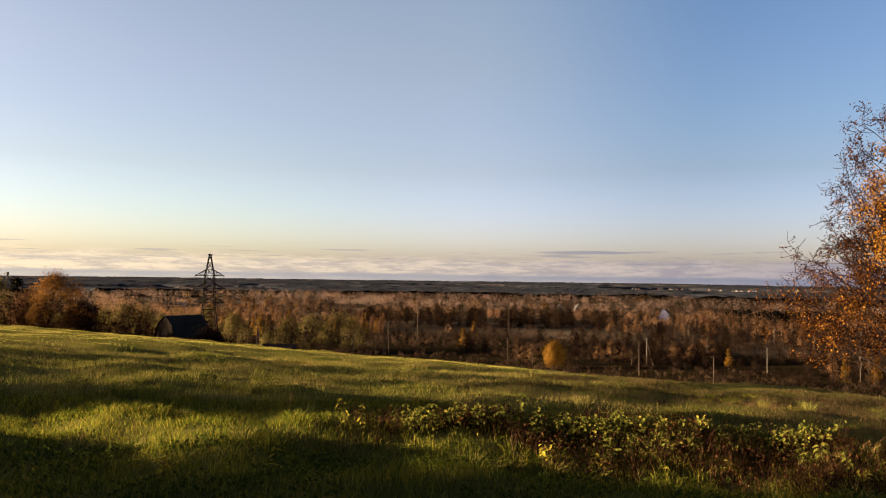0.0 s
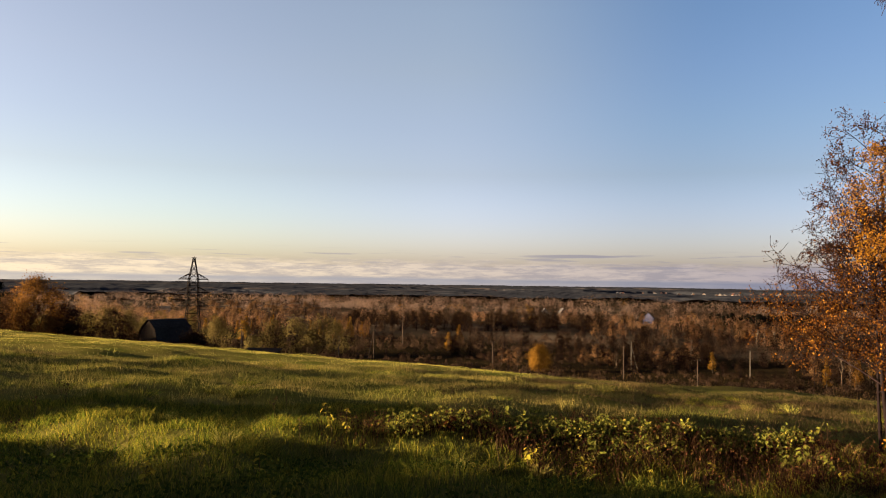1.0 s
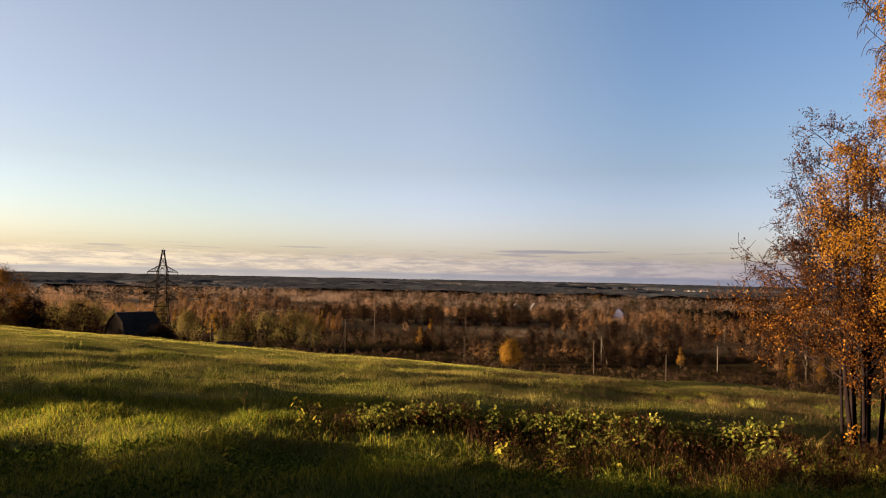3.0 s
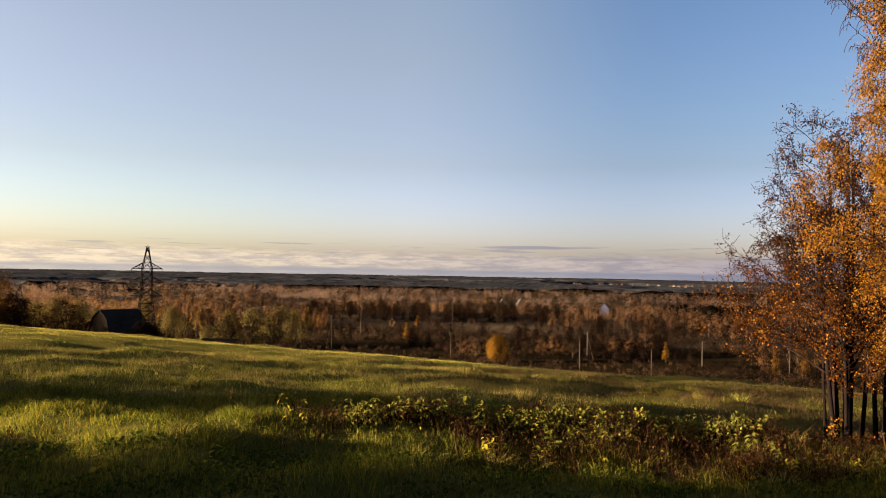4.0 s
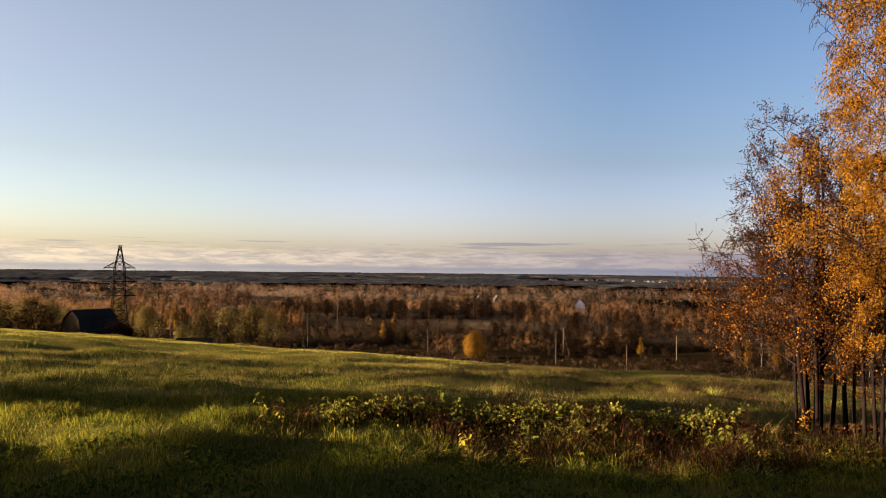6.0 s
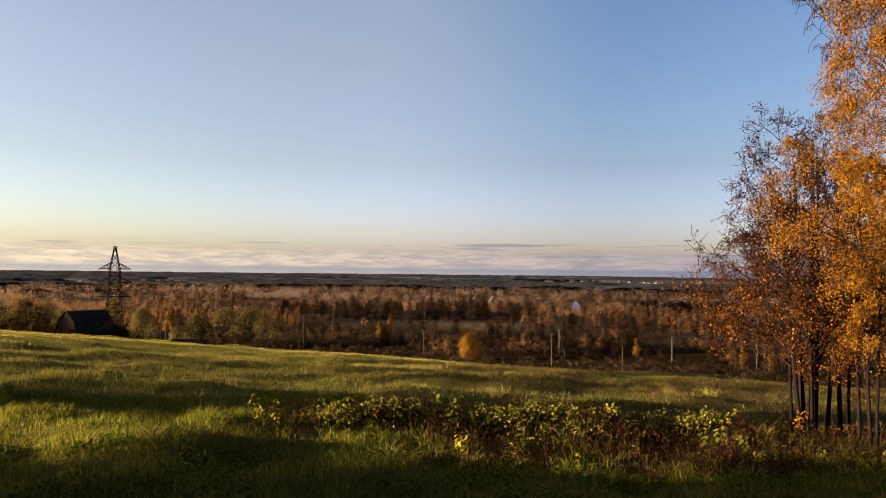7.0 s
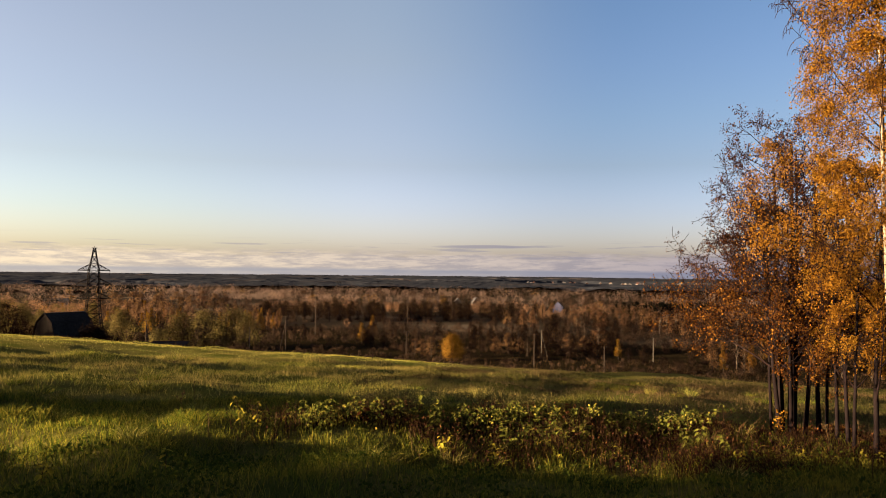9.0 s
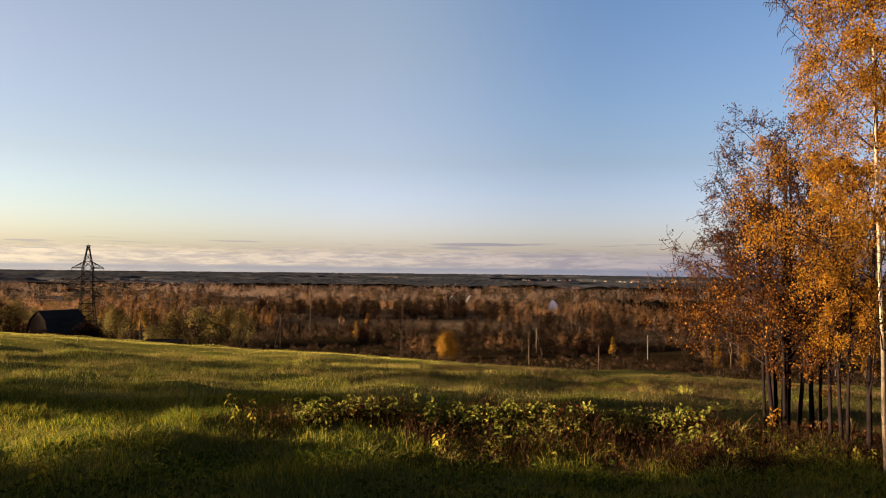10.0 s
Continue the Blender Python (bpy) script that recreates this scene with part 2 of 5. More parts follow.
def canopy_material():
    """Far woods seen as one canopy: brown and blue-grey stands, distance haze in their colour."""
    m, t, out = material("hazed_canopy")
    at = place(t)
    stand, tree = noise_node(t, at, 0.0035, 4, (1, 0.6, 1)), noise_node(t, at, 0.11, 4)
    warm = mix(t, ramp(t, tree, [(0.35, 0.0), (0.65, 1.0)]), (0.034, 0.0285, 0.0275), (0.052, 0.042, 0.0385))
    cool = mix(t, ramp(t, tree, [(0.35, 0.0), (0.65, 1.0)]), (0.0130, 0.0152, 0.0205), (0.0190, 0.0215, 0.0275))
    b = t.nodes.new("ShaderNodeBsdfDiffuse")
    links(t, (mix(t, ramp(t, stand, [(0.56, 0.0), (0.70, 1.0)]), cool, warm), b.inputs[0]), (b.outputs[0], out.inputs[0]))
    return m


FAR_WOOD = canopy_material()
HERB = leafy("herb_leaves", [(0.0, (0.024, 0.038, 0.007)), (0.7, (0.042, 0.056, 0.009)), (1.0, (0.095, 0.1, 0.014))], through_light=0.35)
WOODS = {
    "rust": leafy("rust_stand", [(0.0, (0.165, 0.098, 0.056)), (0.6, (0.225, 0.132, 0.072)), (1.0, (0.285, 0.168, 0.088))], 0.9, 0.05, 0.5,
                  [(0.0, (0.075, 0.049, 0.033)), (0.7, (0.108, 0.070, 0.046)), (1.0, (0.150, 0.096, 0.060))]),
    # far stand: distance haze is put into its colour, greyer and mauve
    "mauve": leafy("hazed_mauve_stand", [(0.0, (0.120, 0.085, 0.072)), (0.6, (0.158, 0.110, 0.090)), (1.0, (0.200, 0.138, 0.108))], 0.9, 0.03, 0.5,
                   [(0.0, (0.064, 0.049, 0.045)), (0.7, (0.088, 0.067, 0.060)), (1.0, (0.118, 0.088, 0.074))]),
    "brown": leafy("brown_stand", [(0.0, (0.0195, 0.0130, 0.0102)), (0.6, (0.0275, 0.0178, 0.0135)), (1.0, (0.040, 0.0255, 0.0180))], 0.8, 0.05, 0.5,
                   [(0.0, (0.042, 0.027, 0.0190)), (0.7, (0.062, 0.039, 0.0265)), (1.0, (0.088, 0.055, 0.0350))]),
}
STEEL = solid("weathered_steel", (0.008, 0.0072, 0.007), 0.8, 0.0, grain=3)
CONCRETE = solid("pole_concrete", (0.05, 0.045, 0.039), 0.9, grain=5, spread=0.2)
TIMBER = solid("grey_timber", (0.028, 0.022, 0.018), 0.9, grain=6, stretch=(1, 1, 0.2))
PLANK = solid("barn_plank", (0.014, 0.0118, 0.0105), 0.9, grain=3, spread=0.2, stretch=(4, 4, 0.3))
SHEET = solid("dark_roof_sheet", (0.02, 0.017, 0.015), 0.75, grain=1.5)
PLASTER = solid("pale_plaster", (0.04, 0.037, 0.037), 0.9, grain=1.2, spread=0.12)
ROOF_RED = solid("red_roof", (0.032, 0.0165, 0.014), 0.8, grain=1.5)
ROOF_GREY = solid("grey_roof", (0.036, 0.036, 0.04), 0.7, grain=1.5)
WHITE = solid("white_sheet_wall", (0.13, 0.122, 0.12), 0.8, grain=1.5, spread=0.1)
PALE_ROOF = solid("pale_roof", (0.03, 0.03, 0.034), 0.6, grain=1.5, spread=0.15)
BLUE_WALL = solid("blue_wall", (0.035, 0.037, 0.066), 0.8, grain=1.5)
BRICK_WALL = solid("brick_wall", (0.045, 0.026, 0.02), 0.9, grain=2)
WIRE = solid("wire", (0.012, 0.012, 0.012), 0.9)


def window_glass():
    m, t, out = material("window_glass")
    b = node(t, "ShaderNodeBsdfPrincipled", Roughness=0.08)
    b.inputs["Base Color"].default_value = (0.02, 0.025, 0.03, 1)
    links(t, (b.outputs[0], out.inputs[0]))
    return m


GLASS = window_glass()

# ---- shapes ----


def waves(x, y, size, seed):
    """Smooth uneven relief between about -1 and 1."""
    r = np.random.default_rng(seed)
    z = np.zeros(np.broadcast(x, y).shape)
    for k in range(7):
        a, s, p = r.uniform(0, math.tau), r.uniform(0.6, 1.7), r.uniform(0, math.tau)
        z = z + np.sin((x * math.cos(a) + y * math.sin(a)) * math.tau * s / size + p)
    return z / 4.0


PLAIN = -30.0
MOUNDS = ((-5.7, 13.0, 1.7, 0.6, 0.17), (-1.8, 13.2, 1.6, 0.65, 0.26), (-3.8, 11.8, 1.1, 0.45, 0.12), (-7.6, 14.8, 1.6, 0.7, 0.25), (-3.8, 21.0, 0.9, 0.7, 0.22),
          (-7.0, 24.0, 3.5, 1.2, 0.22), (3.0, 27.0, 4.0, 1.5, 0.25), (-0.2, 16.6, 1.6, 0.7, 0.2), (4.5, 14.0, 6.5, 0.9, 0.16), (2.8, 11.5, 3.2, 1.2, -0.5), (-2.7, 10.5, 0.7, 1.1, 0.17), (-8.2, 10.4, 1.8, 0.7, 0.22))


def ground_z(x, y):
    """The height of the ground: a hillside that steepens, then a wide plain."""
    x, y = np.asarray(x, float), np.asarray(y, float)
    r = np.hypot(x, y)
    u = x * 0.53 + y * 0.848
    up = np.where(u > 0, u, 0.0)
    z = -0.074 * u - 0.00041 * up * up
    z = np.where(u < -60, 4.44 + (u + 60) * -0.02, z)
    d = (z - PLAIN) / 9.0
    z = PLAIN + 9.0 * np.logaddexp(0.0, d * 1.6) / 1.6
    hill = np.clip((160 - u) / 80, 0, 1)
    near = np.clip((r - 3) / 5, 0, 1)
    z = z + hill * near * (0.11 * waves(x, y * 1.3, 2.6, 3) * np.clip(1.5 - r / 30, 0.25, 1) + (0.09 + 0.06 * np.clip((r - 16) / 6, 0, 1)) * waves(x, y * 1.6, 8.0, 4) + 0.13 * waves(x, y * 1.5, 17.0, 6) * np.clip((r - 16) / 14, 0, 1)
                           + 0.30 * waves(x, y * 1.3, 34.0, 5) * np.clip(r / 40, 0, 1))
    for mx, my, lx, ly, h in MOUNDS:
        z = z + h * np.exp(-((x - mx) / lx) ** 2 - ((y - my) / ly) ** 2)
    far = np.clip((r - 1500) / 3000, 0, 1)
    return z + far * (5.0 * waves(x, y, 2600.0, 8) + 6.0) + np.clip((r - 350) / 400, 0, 1) * 1.2 * waves(x, y, 400.0, 9)


def on_ground(az, d, lift=0.0):
    """The point of the ground at that bearing from the standpoint, right of +y, and distance."""
    x, y = d * math.sin(radians(az)), d * math.cos(radians(az))
    return Vector((x, y, float(ground_z(x, y)) + lift))


def mesh(name, V, F, mat, smooth=False, normals=None):
    """A mesh from arrays: corners (n, 3) and faces (m, k), with the shading normals of the corners where given."""
    V, F = np.asarray(V, np.float32), np.asarray(F, np.int32)
    me = bpy.data.meshes.new(name)
    n, k = F.shape
    me.vertices.add(len(V))
    me.vertices.foreach_set("co", V.ravel())
    me.loops.add(n * k)
    me.loops.foreach_set("vertex_index", F.ravel())
    me.polygons.add(n)
    me.polygons.foreach_set("loop_start", np.arange(0, n * k, k, dtype=np.int32))
    me.polygons.foreach_set("use_smooth", np.full(n, smooth or normals is not None))
    me.update(calc_edges=True)
    if normals is not None:
        me.normals_split_custom_set_from_vertices(normals)
    me.materials.append(mat)
    return me


def part(name, me, parent, label=""):
    ob = new(name, me)
    ob.parent = parent
    return tagged(ob, label)


def thing(name, at, label, category, group="", turn=0.0, kind=""):
    ob = new(name)
    ob.empty_display_size = 0.3
    ob.matrix_basis = pose(*at, 0, 0, turn)
    return tagged(ob, label, category, group, kind)


def copy_at(ob, m):
    """A copy of a thing at the pose m, whatever the size of the first one."""
    return copy_thing(ob, m @ Matrix.Diagonal((1 / ob.scale.x, 1 / ob.scale.y, 1 / ob.scale.z, 1)))


class Shape:
    """Gathers quads of boxes, tubes and panels for one mesh."""

    def __init__(self):
        self.v, self.f = [], []

    def quads(self, pts, faces):
        n = len(self.v)
        self.v += [tuple(p) for p in pts]
        self.f += [tuple(n + i for i in f) for f in faces]
        return self

    def box(self, x0, y0, z0, x1, y1, z1):
        return self.quads([(x0, y0, z0), (x1, y0, z0), (x1, y1, z0), (x0, y1, z0), (x0, y0, z1), (x1, y0, z1), (x1, y1, z1), (x0, y1, z1)],
                          [(3, 2, 1, 0), (4, 5, 6, 7), (0, 1, 5, 4), (1, 2, 6, 5), (2, 3, 7, 6), (3, 0, 4, 7)])

    def tube(self, a, b, ra, rb, sides=6):
        a, b = Vector(a), Vector(b)
        q = (b - a).to_track_quat("Z", "Y")
        ring = [q @ Vector((math.cos(math.tau * k / sides), math.sin(math.tau * k / sides), 0)) for k in range(sides)]
        pts = [a + p * ra for p in ring] + [b + p * rb for p in ring]
        faces = [(k, (k + 1) % sides, sides + (k + 1) % sides, sides + k) for k in range(sides)]
        for o in (0, sides):
            for k in range(0, sides - 2, 2):
                faces.append((o, o + k + 1, o + k + 2, o + (k + 3) % sides) if k + 3 < sides else (o, o + k + 1, o + k + 2, o + k + 2))
        faces = [f for f in faces if len(set(f)) == 4]
        return self.quads(pts, faces)

    def slab(self, pts, thick):
        """A flat panel of four corners with a thickness."""
        p = [Vector(q) for q in pts]
        n = (p[1] - p[0]).cross(p[3] - p[0]).normalized() * thick
        return self.quads(p + [q - n for q in p], [(0, 1, 2, 3), (7, 6, 5, 4), (0, 4, 5, 1), (1, 5, 6, 2), (2, 6, 7, 3), (3, 7, 4, 0)])

    def done(self, name, mat, smooth=False):
        return mesh(name, self.v, self.f, mat, smooth)


def tubes(S, sides=5):
    """Tapered tubes along segments (x0 y0 z0 x1 y1 z1 r0 r1), as arrays."""
    S = np.asarray(S, float)
    a, b, r0, r1 = S[:, :3], S[:, 3:6], S[:, 6:7], S[:, 7:8]
    d = b - a
    d /= np.linalg.norm(d, axis=1, keepdims=True) + 1e-9
    ref = np.where(np.abs(d[:, 2:3]) > 0.9, [[1.0, 0, 0]], [[0, 0, 1.0]])
    p = np.cross(d, ref)
    p /= np.linalg.norm(p, axis=1, keepdims=True)
    q = np.cross(d, p)
    V = np.empty((len(S), 2 * sides, 3))
    for k in range(sides):
        c, s = math.cos(math.tau * k / sides), math.sin(math.tau * k / sides)
        V[:, k] = a + (p * c + q * s) * r0
        V[:, sides + k] = b + (p * c + q * s) * r1
    one = np.array([(k, (k + 1) % sides, sides + (k + 1) % sides, sides + k) for k in range(sides)])
    F = (np.arange(len(S))[:, None, None] * 2 * sides + one).reshape(-1, 4)
    return V.reshape(-1, 3), F


def leaves(P, size, rng, droop=0.5, long=1.5):
    """Small leaves at the points P: pointed quads, randomly turned, hanging a little."""
    n = len(P)
    a = rng.normal(size=(n, 3))
    a[:, 2] -= droop
    a /= np.linalg.norm(a, axis=1, keepdims=True)
    b = np.cross(a, rng.normal(size=(n, 3)))
    b /= np.linalg.norm(b, axis=1, keepdims=True) + 1e-9
    s = size * rng.uniform(0.6, 1.25, (n, 1))
    c = np.cross(a, b) * s * 0.12
    V = np.stack([P, P + a * s * long * 0.5 + b * s * 0.42 + c, P + a * s * long, P + a * s * long * 0.5 - b * s * 0.42 + c], 1).reshape(-1, 3)
    return V, np.arange(4 * n).reshape(-1, 4)


def slivers(P, size, rng, up=0.6, slim=0.22):
    """Twigs and small leaves of trees far off: slim three-cornered pieces that point upwards and outwards."""
    n = len(P)
    a = rng.normal(size=(n, 3))
    a[:, 2] += up
    a /= np.linalg.norm(a, axis=1, keepdims=True)
    b = np.cross(a, rng.normal(size=(n, 3)))
    b /= np.linalg.norm(b, axis=1, keepdims=True) + 1e-9
    s = size * rng.uniform(0.6, 1.3, (n, 1))
    V = np.stack([P - b * s * slim, P + b * s * slim, P + a * s], 1).reshape(-1, 3)
    return V, np.arange(3 * n).reshape(-1, 3)


def outward(D, rng, corners=3, rough=0.2):
    """Shading normals for the pieces of a crown: D leads from its middle to each piece."""
    D = D / (np.linalg.norm(D, axis=1, keepdims=True) + 1e-9) + rng.normal(size=D.shape) * rough
    return np.repeat(D / (np.linalg.norm(D, axis=1, keepdims=True) + 1e-9), corners, 0)


def grow(rng, start, heading, length, radius, levels, spread=50.0, kids=6, rise=0.25, droop=0.0, wobble=0.12, taper=0.75, first=0.3, reach=0.55, fill=3):
    """A stem with its side limbs: the stem's segments, those of each limb with its twigs, and points for leaves."""
    groups, tips = [[]], []

    def limb(p, d, length, r, level, to):
        n = 5 if level else 12
        step = length / n
        stops = []
        for k in range(n):
            pull = rise if level == 0 else rise * 0.6 - droop * (level >= 2) * (k + 1) / n
            d = (d + Vector(rng.normal(size=3)) * wobble * (0.22 if level == 0 else 1.0) + Vector((0, 0, pull * 0.5))).normalized()
            q = p + d * step
            r1 = r * (1 - taper * (1.4 if level == 0 else 1.0) / n)
            to.append((*p, *q, max(r, 0.0056), max(r1, 0.0042)))
            if level >= levels - 1 or (level == levels - 2 and k > 1):
                tips.extend((p.lerp(q, f) for f in (0.3, 0.8)))
            stops.append((q.copy(), d.copy(), r1, (k + 1) / n))
            p, r = q, r1
        if level < levels - 1:
            m = kids if level == 0 else fill
            for k in range(m):
                f = first + (1 - first) * (k + rng.uniform(0.1, 0.9)) / m if level == 0 else 0.2 + 0.8 * (k + rng.uniform(0, 1)) / m
                q, dd, rr, _ = stops[min(n - 1, int(f * n))]
                out = Matrix.Rotation(rng.uniform(0, math.tau), 3, dd) @ dd.orthogonal().normalized()
                angle = radians(spread * rng.uniform(0.75, 1.2))
                nd = (dd * math.cos(angle) + out * math.sin(angle)).normalized()
                ln = length * ((1.05 - 0.75 * f) * reach if level == 0 else 0.5 * (1.15 - 0.6 * f)) * rng.uniform(0.75, 1.2)
                group = to
                if level == 0:
                    groups.append([])
                    group = groups[-1]
                limb(q, nd, ln, rr * (0.45 if level == 0 else 0.5), level + 1, group)

    limb(Vector(start), Vector(heading).normalized(), length, radius, 0, groups[0])
    return groups, tips

# ---- ground ----


def build_ground():
    n = 300
    r = [0.0, 1.0, 2.0, 3.0]
    while r[-1] < 4900:
        r.append(r[-1] * 1.035 + 0.02)
    r[-1] = 4900
    ang = np.linspace(0, math.tau, n, endpoint=False)
    R, A = np.meshgrid(np.array(r[1:]), ang, indexing="ij")
    x, y = R * np.sin(A), R * np.cos(A)
    V = np.concatenate([[[0, 0, float(ground_z(0, 0))]], np.stack([x, y, ground_z(x, y)], -1).reshape(-1, 3)])
    m = len(r) - 1
    i, j = np.meshgrid(np.arange(m - 1), np.arange(n), indexing="ij")
    a, b = 1 + i * n + j, 1 + i * n + (j + 1) % n
    F = np.stack([a, a + n, b + n, b], -1).reshape(-1, 4)
    j = np.arange(0, n, 2)
    cap = np.stack([np.zeros_like(j), 1 + j, 1 + (j + 1) % n, 1 + (j + 2) % n], -1)
    F = np.concatenate([F[:, ::-1], cap[:, ::-1]])
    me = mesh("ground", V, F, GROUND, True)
    me.flip_normals()
    return tagged(new("ground", me), "grassy hillside falling to a wide brown autumn plain", "ground", kind="structure")


build_ground()

# ---- pylon, poles and wires ----


def build_pylon():
    """A steel lattice tower with three tiers of arms and a pointed head."""
    H = 38.0
    at = on_ground(-17.02, 318)
    ob = thing("electricity_pylon", at, "tall dark steel lattice electricity pylon with three tiers of arms", "pylon", turn=8)
    at_z = [(0, 4.1), (5, 3.5), (9.5, 3.0), (13, 2.6), (16, 2.3), (18.9, 2.1), (21.6, 2.02), (24.3, 1.95), (27, 1.88), (29.5, 1.8), (32.0, 1.3), (34.8, 0.8), (H, 0.35)]
    corner = lambda z, w, k: Vector(((1, 1, -1, -1)[k] * w, (1, -1, -1, 1)[k] * w, z))
    for k in range(4):
        leg, ring = Shape(), []
        for z, w in at_z:
            c = corner(z, w, k)
            ring += [c + Vector((dx, dy, 0)) * 0.15 for dx, dy in ((1, 0), (0, 1), (-1, 0), (0, -1))]
        leg.quads(ring, [(4 * i + j, 4 * i + (j + 1) % 4, 4 * i + 4 + (j + 1) % 4, 4 * i + 4 + j) for i in range(len(at_z) - 1) for j in range(4)])
        part("leg", leg.done("leg", STEEL), ob)
    lattice = Shape()
    for (z0, w0), (z1, w1) in zip(at_z, at_z[1:]):
        for k in range(4):
            a, b, c, d = corner(z0, w0, k), corner(z0, w0, (k + 1) % 4), corner(z1, w1, k), corner(z1, w1, (k + 1) % 4)
            lattice.tube(a, d, 0.08, 0.08, 4).tube(b, c, 0.08, 0.08, 4).tube(c, d, 0.09, 0.09, 4)
    part("lattice", lattice.done("lattice", STEEL), ob)
    for z, w, l in ((29.5, 1.8, 5.6), (24.3, 1.95, 6.2), (18.9, 2.1, 5.9)):
        for s in (-1, 1):
            arm = Shape()
            tip = Vector((s * l, 0, z))
            for y in (-1, 1):
                low, top = Vector((s * w, y * w, z)), Vector((s * w * 0.9, y * w * 0.9, z + 2.2))
                arm.tube(low, tip, 0.2, 0.18, 4).tube(top, tip, 0.12, 0.1, 4)
                for f in (0.3, 0.6):
                    arm.tube(low.lerp(tip, f), top.lerp(tip, f), 0.06, 0.06, 4).tube(low.lerp(tip, f - 0.3), top.lerp(tip, f), 0.06, 0.06, 4)
            a = part("arm", arm.done("arm", STEEL), ob)
            ins = Shape()
            for k in range(7):
                z1 = z - 0.15 - k * 0.22
                ins.tube((s * l, 0, z1), (s * l, 0, z1 - 0.16), 0.14, 0.09, 6)
            part("insulator", ins.done("insulator", STEEL), a, "string of glass disc insulators")
    cap = Shape().box(-0.9, -0.12, H - 0.1, 0.9, 0.12, H + 0.12).tube((0, 0, H), (0, 0, H + 0.7), 0.1, 0.05, 5)
    part("head", cap.done("head", STEEL), ob)
    return ob


PYLON = build_pylon()


def build_pole(az, d, height, mat, label, arms=1, brace=0, radius=0.14, turn=0.0):
    at = on_ground(az, d)
    ob = thing("utility_pole", at, label, "utility pole", "power line poles", turn)
    part("shaft", Shape().tube((0, 0, -0.5), (0, 0, height), radius * 1.25, radius * 0.8, 8).done("shaft", mat, True), ob)
    for k in range(arms):
        z = height - 0.35 - k * 1.1
        bar = part("crossarm", Shape().box(-0.9, -0.06, z - 0.06, 0.9, 0.06, z + 0.06).done("crossarm", STEEL), ob)
        for x in (-0.8, 0, 0.8):
            part("insulator", Shape().tube((x, 0, z + 0.05), (x, 0, z + 0.3), 0.08, 0.05, 6).done("insulator", PLASTER), bar)
    if brace:
        part("brace", Shape().tube((brace, 0.2, -0.4), (0, 0, height * 0.86), radius * 1.1, radius * 0.8, 8).done("brace", mat, True), ob)
    return ob


for spec in ((14.5, 266, 11.2, TIMBER, "grey timber utility pole on the rough plain", 1, 0, 0.16),
             (19.62, 252, 8.6, TIMBER, "short timber utility pole among brown grass", 1, 0, 0.17),
             (23.09, 292, 9.4, CONCRETE, "pale concrete utility pole at the clearing", 0, 0, 0.16),
             (15.04, 300, 10.5, CONCRETE, "pale concrete utility pole with a slanting brace", 1, 2.6, 0.17),
             (-3.98, 320, 12.8, TIMBER, "timber utility pole with a slanting brace", 2, -2.4, 0.17),
             (-6.56, 325, 8.8, CONCRETE, "pale concrete utility pole by the road", 1, 0, 0.16),
             (4.93, 300, 9.2, TIMBER, "timber utility pole behind the field edge", 1, 0, 0.15),
             (-13.6, 300, 11.5, TIMBER, "paired timber utility pole near the barn", 1, 1.4, 0.17),
             (-1.83, 390, 24.5, TIMBER, "very tall slender power line pole", 1, 0, 0.2),
             (5.0, 460, 17.0, TIMBER, "tall thin power line pole at the clearing", 1, 0, 0.12)):
    build_pole(*spec)


def build_wire(a, b, sag):
    w = Shape()
    pts = [a.lerp(b, k / 24) - Vector((0, 0, sag * (1 - (2 * k / 24 - 1) ** 2))) for k in range(25)]
    ring = [p + Vector((0, math.cos(k * math.tau / 3), math.sin(k * math.tau / 3))) * 0.035 for p in pts for k in range(3)]
    w.quads(ring, [(3 * i + k, 3 * i + (k + 1) % 3, 3 * i + 3 + (k + 1) % 3, 3 * i + 3 + k) for i in range(24) for k in range(3)])
    ob = new("power_line", w.done("power_line", WIRE))
    tagged(ob, "thin dark sagging power line wire from the pylon", "wire", "power lines")


for z, l in ((29.5, 5.6), (24.3, 6.2), (18.9, 5.9)):
    for s in (-1, 1):
        tip = PYLON.matrix_basis @ Vector((s * l, 0, z - 1.75))
        build_wire(tip, tip + Vector((-230, 60, 8)), 3.0)

# ---- buildings ----


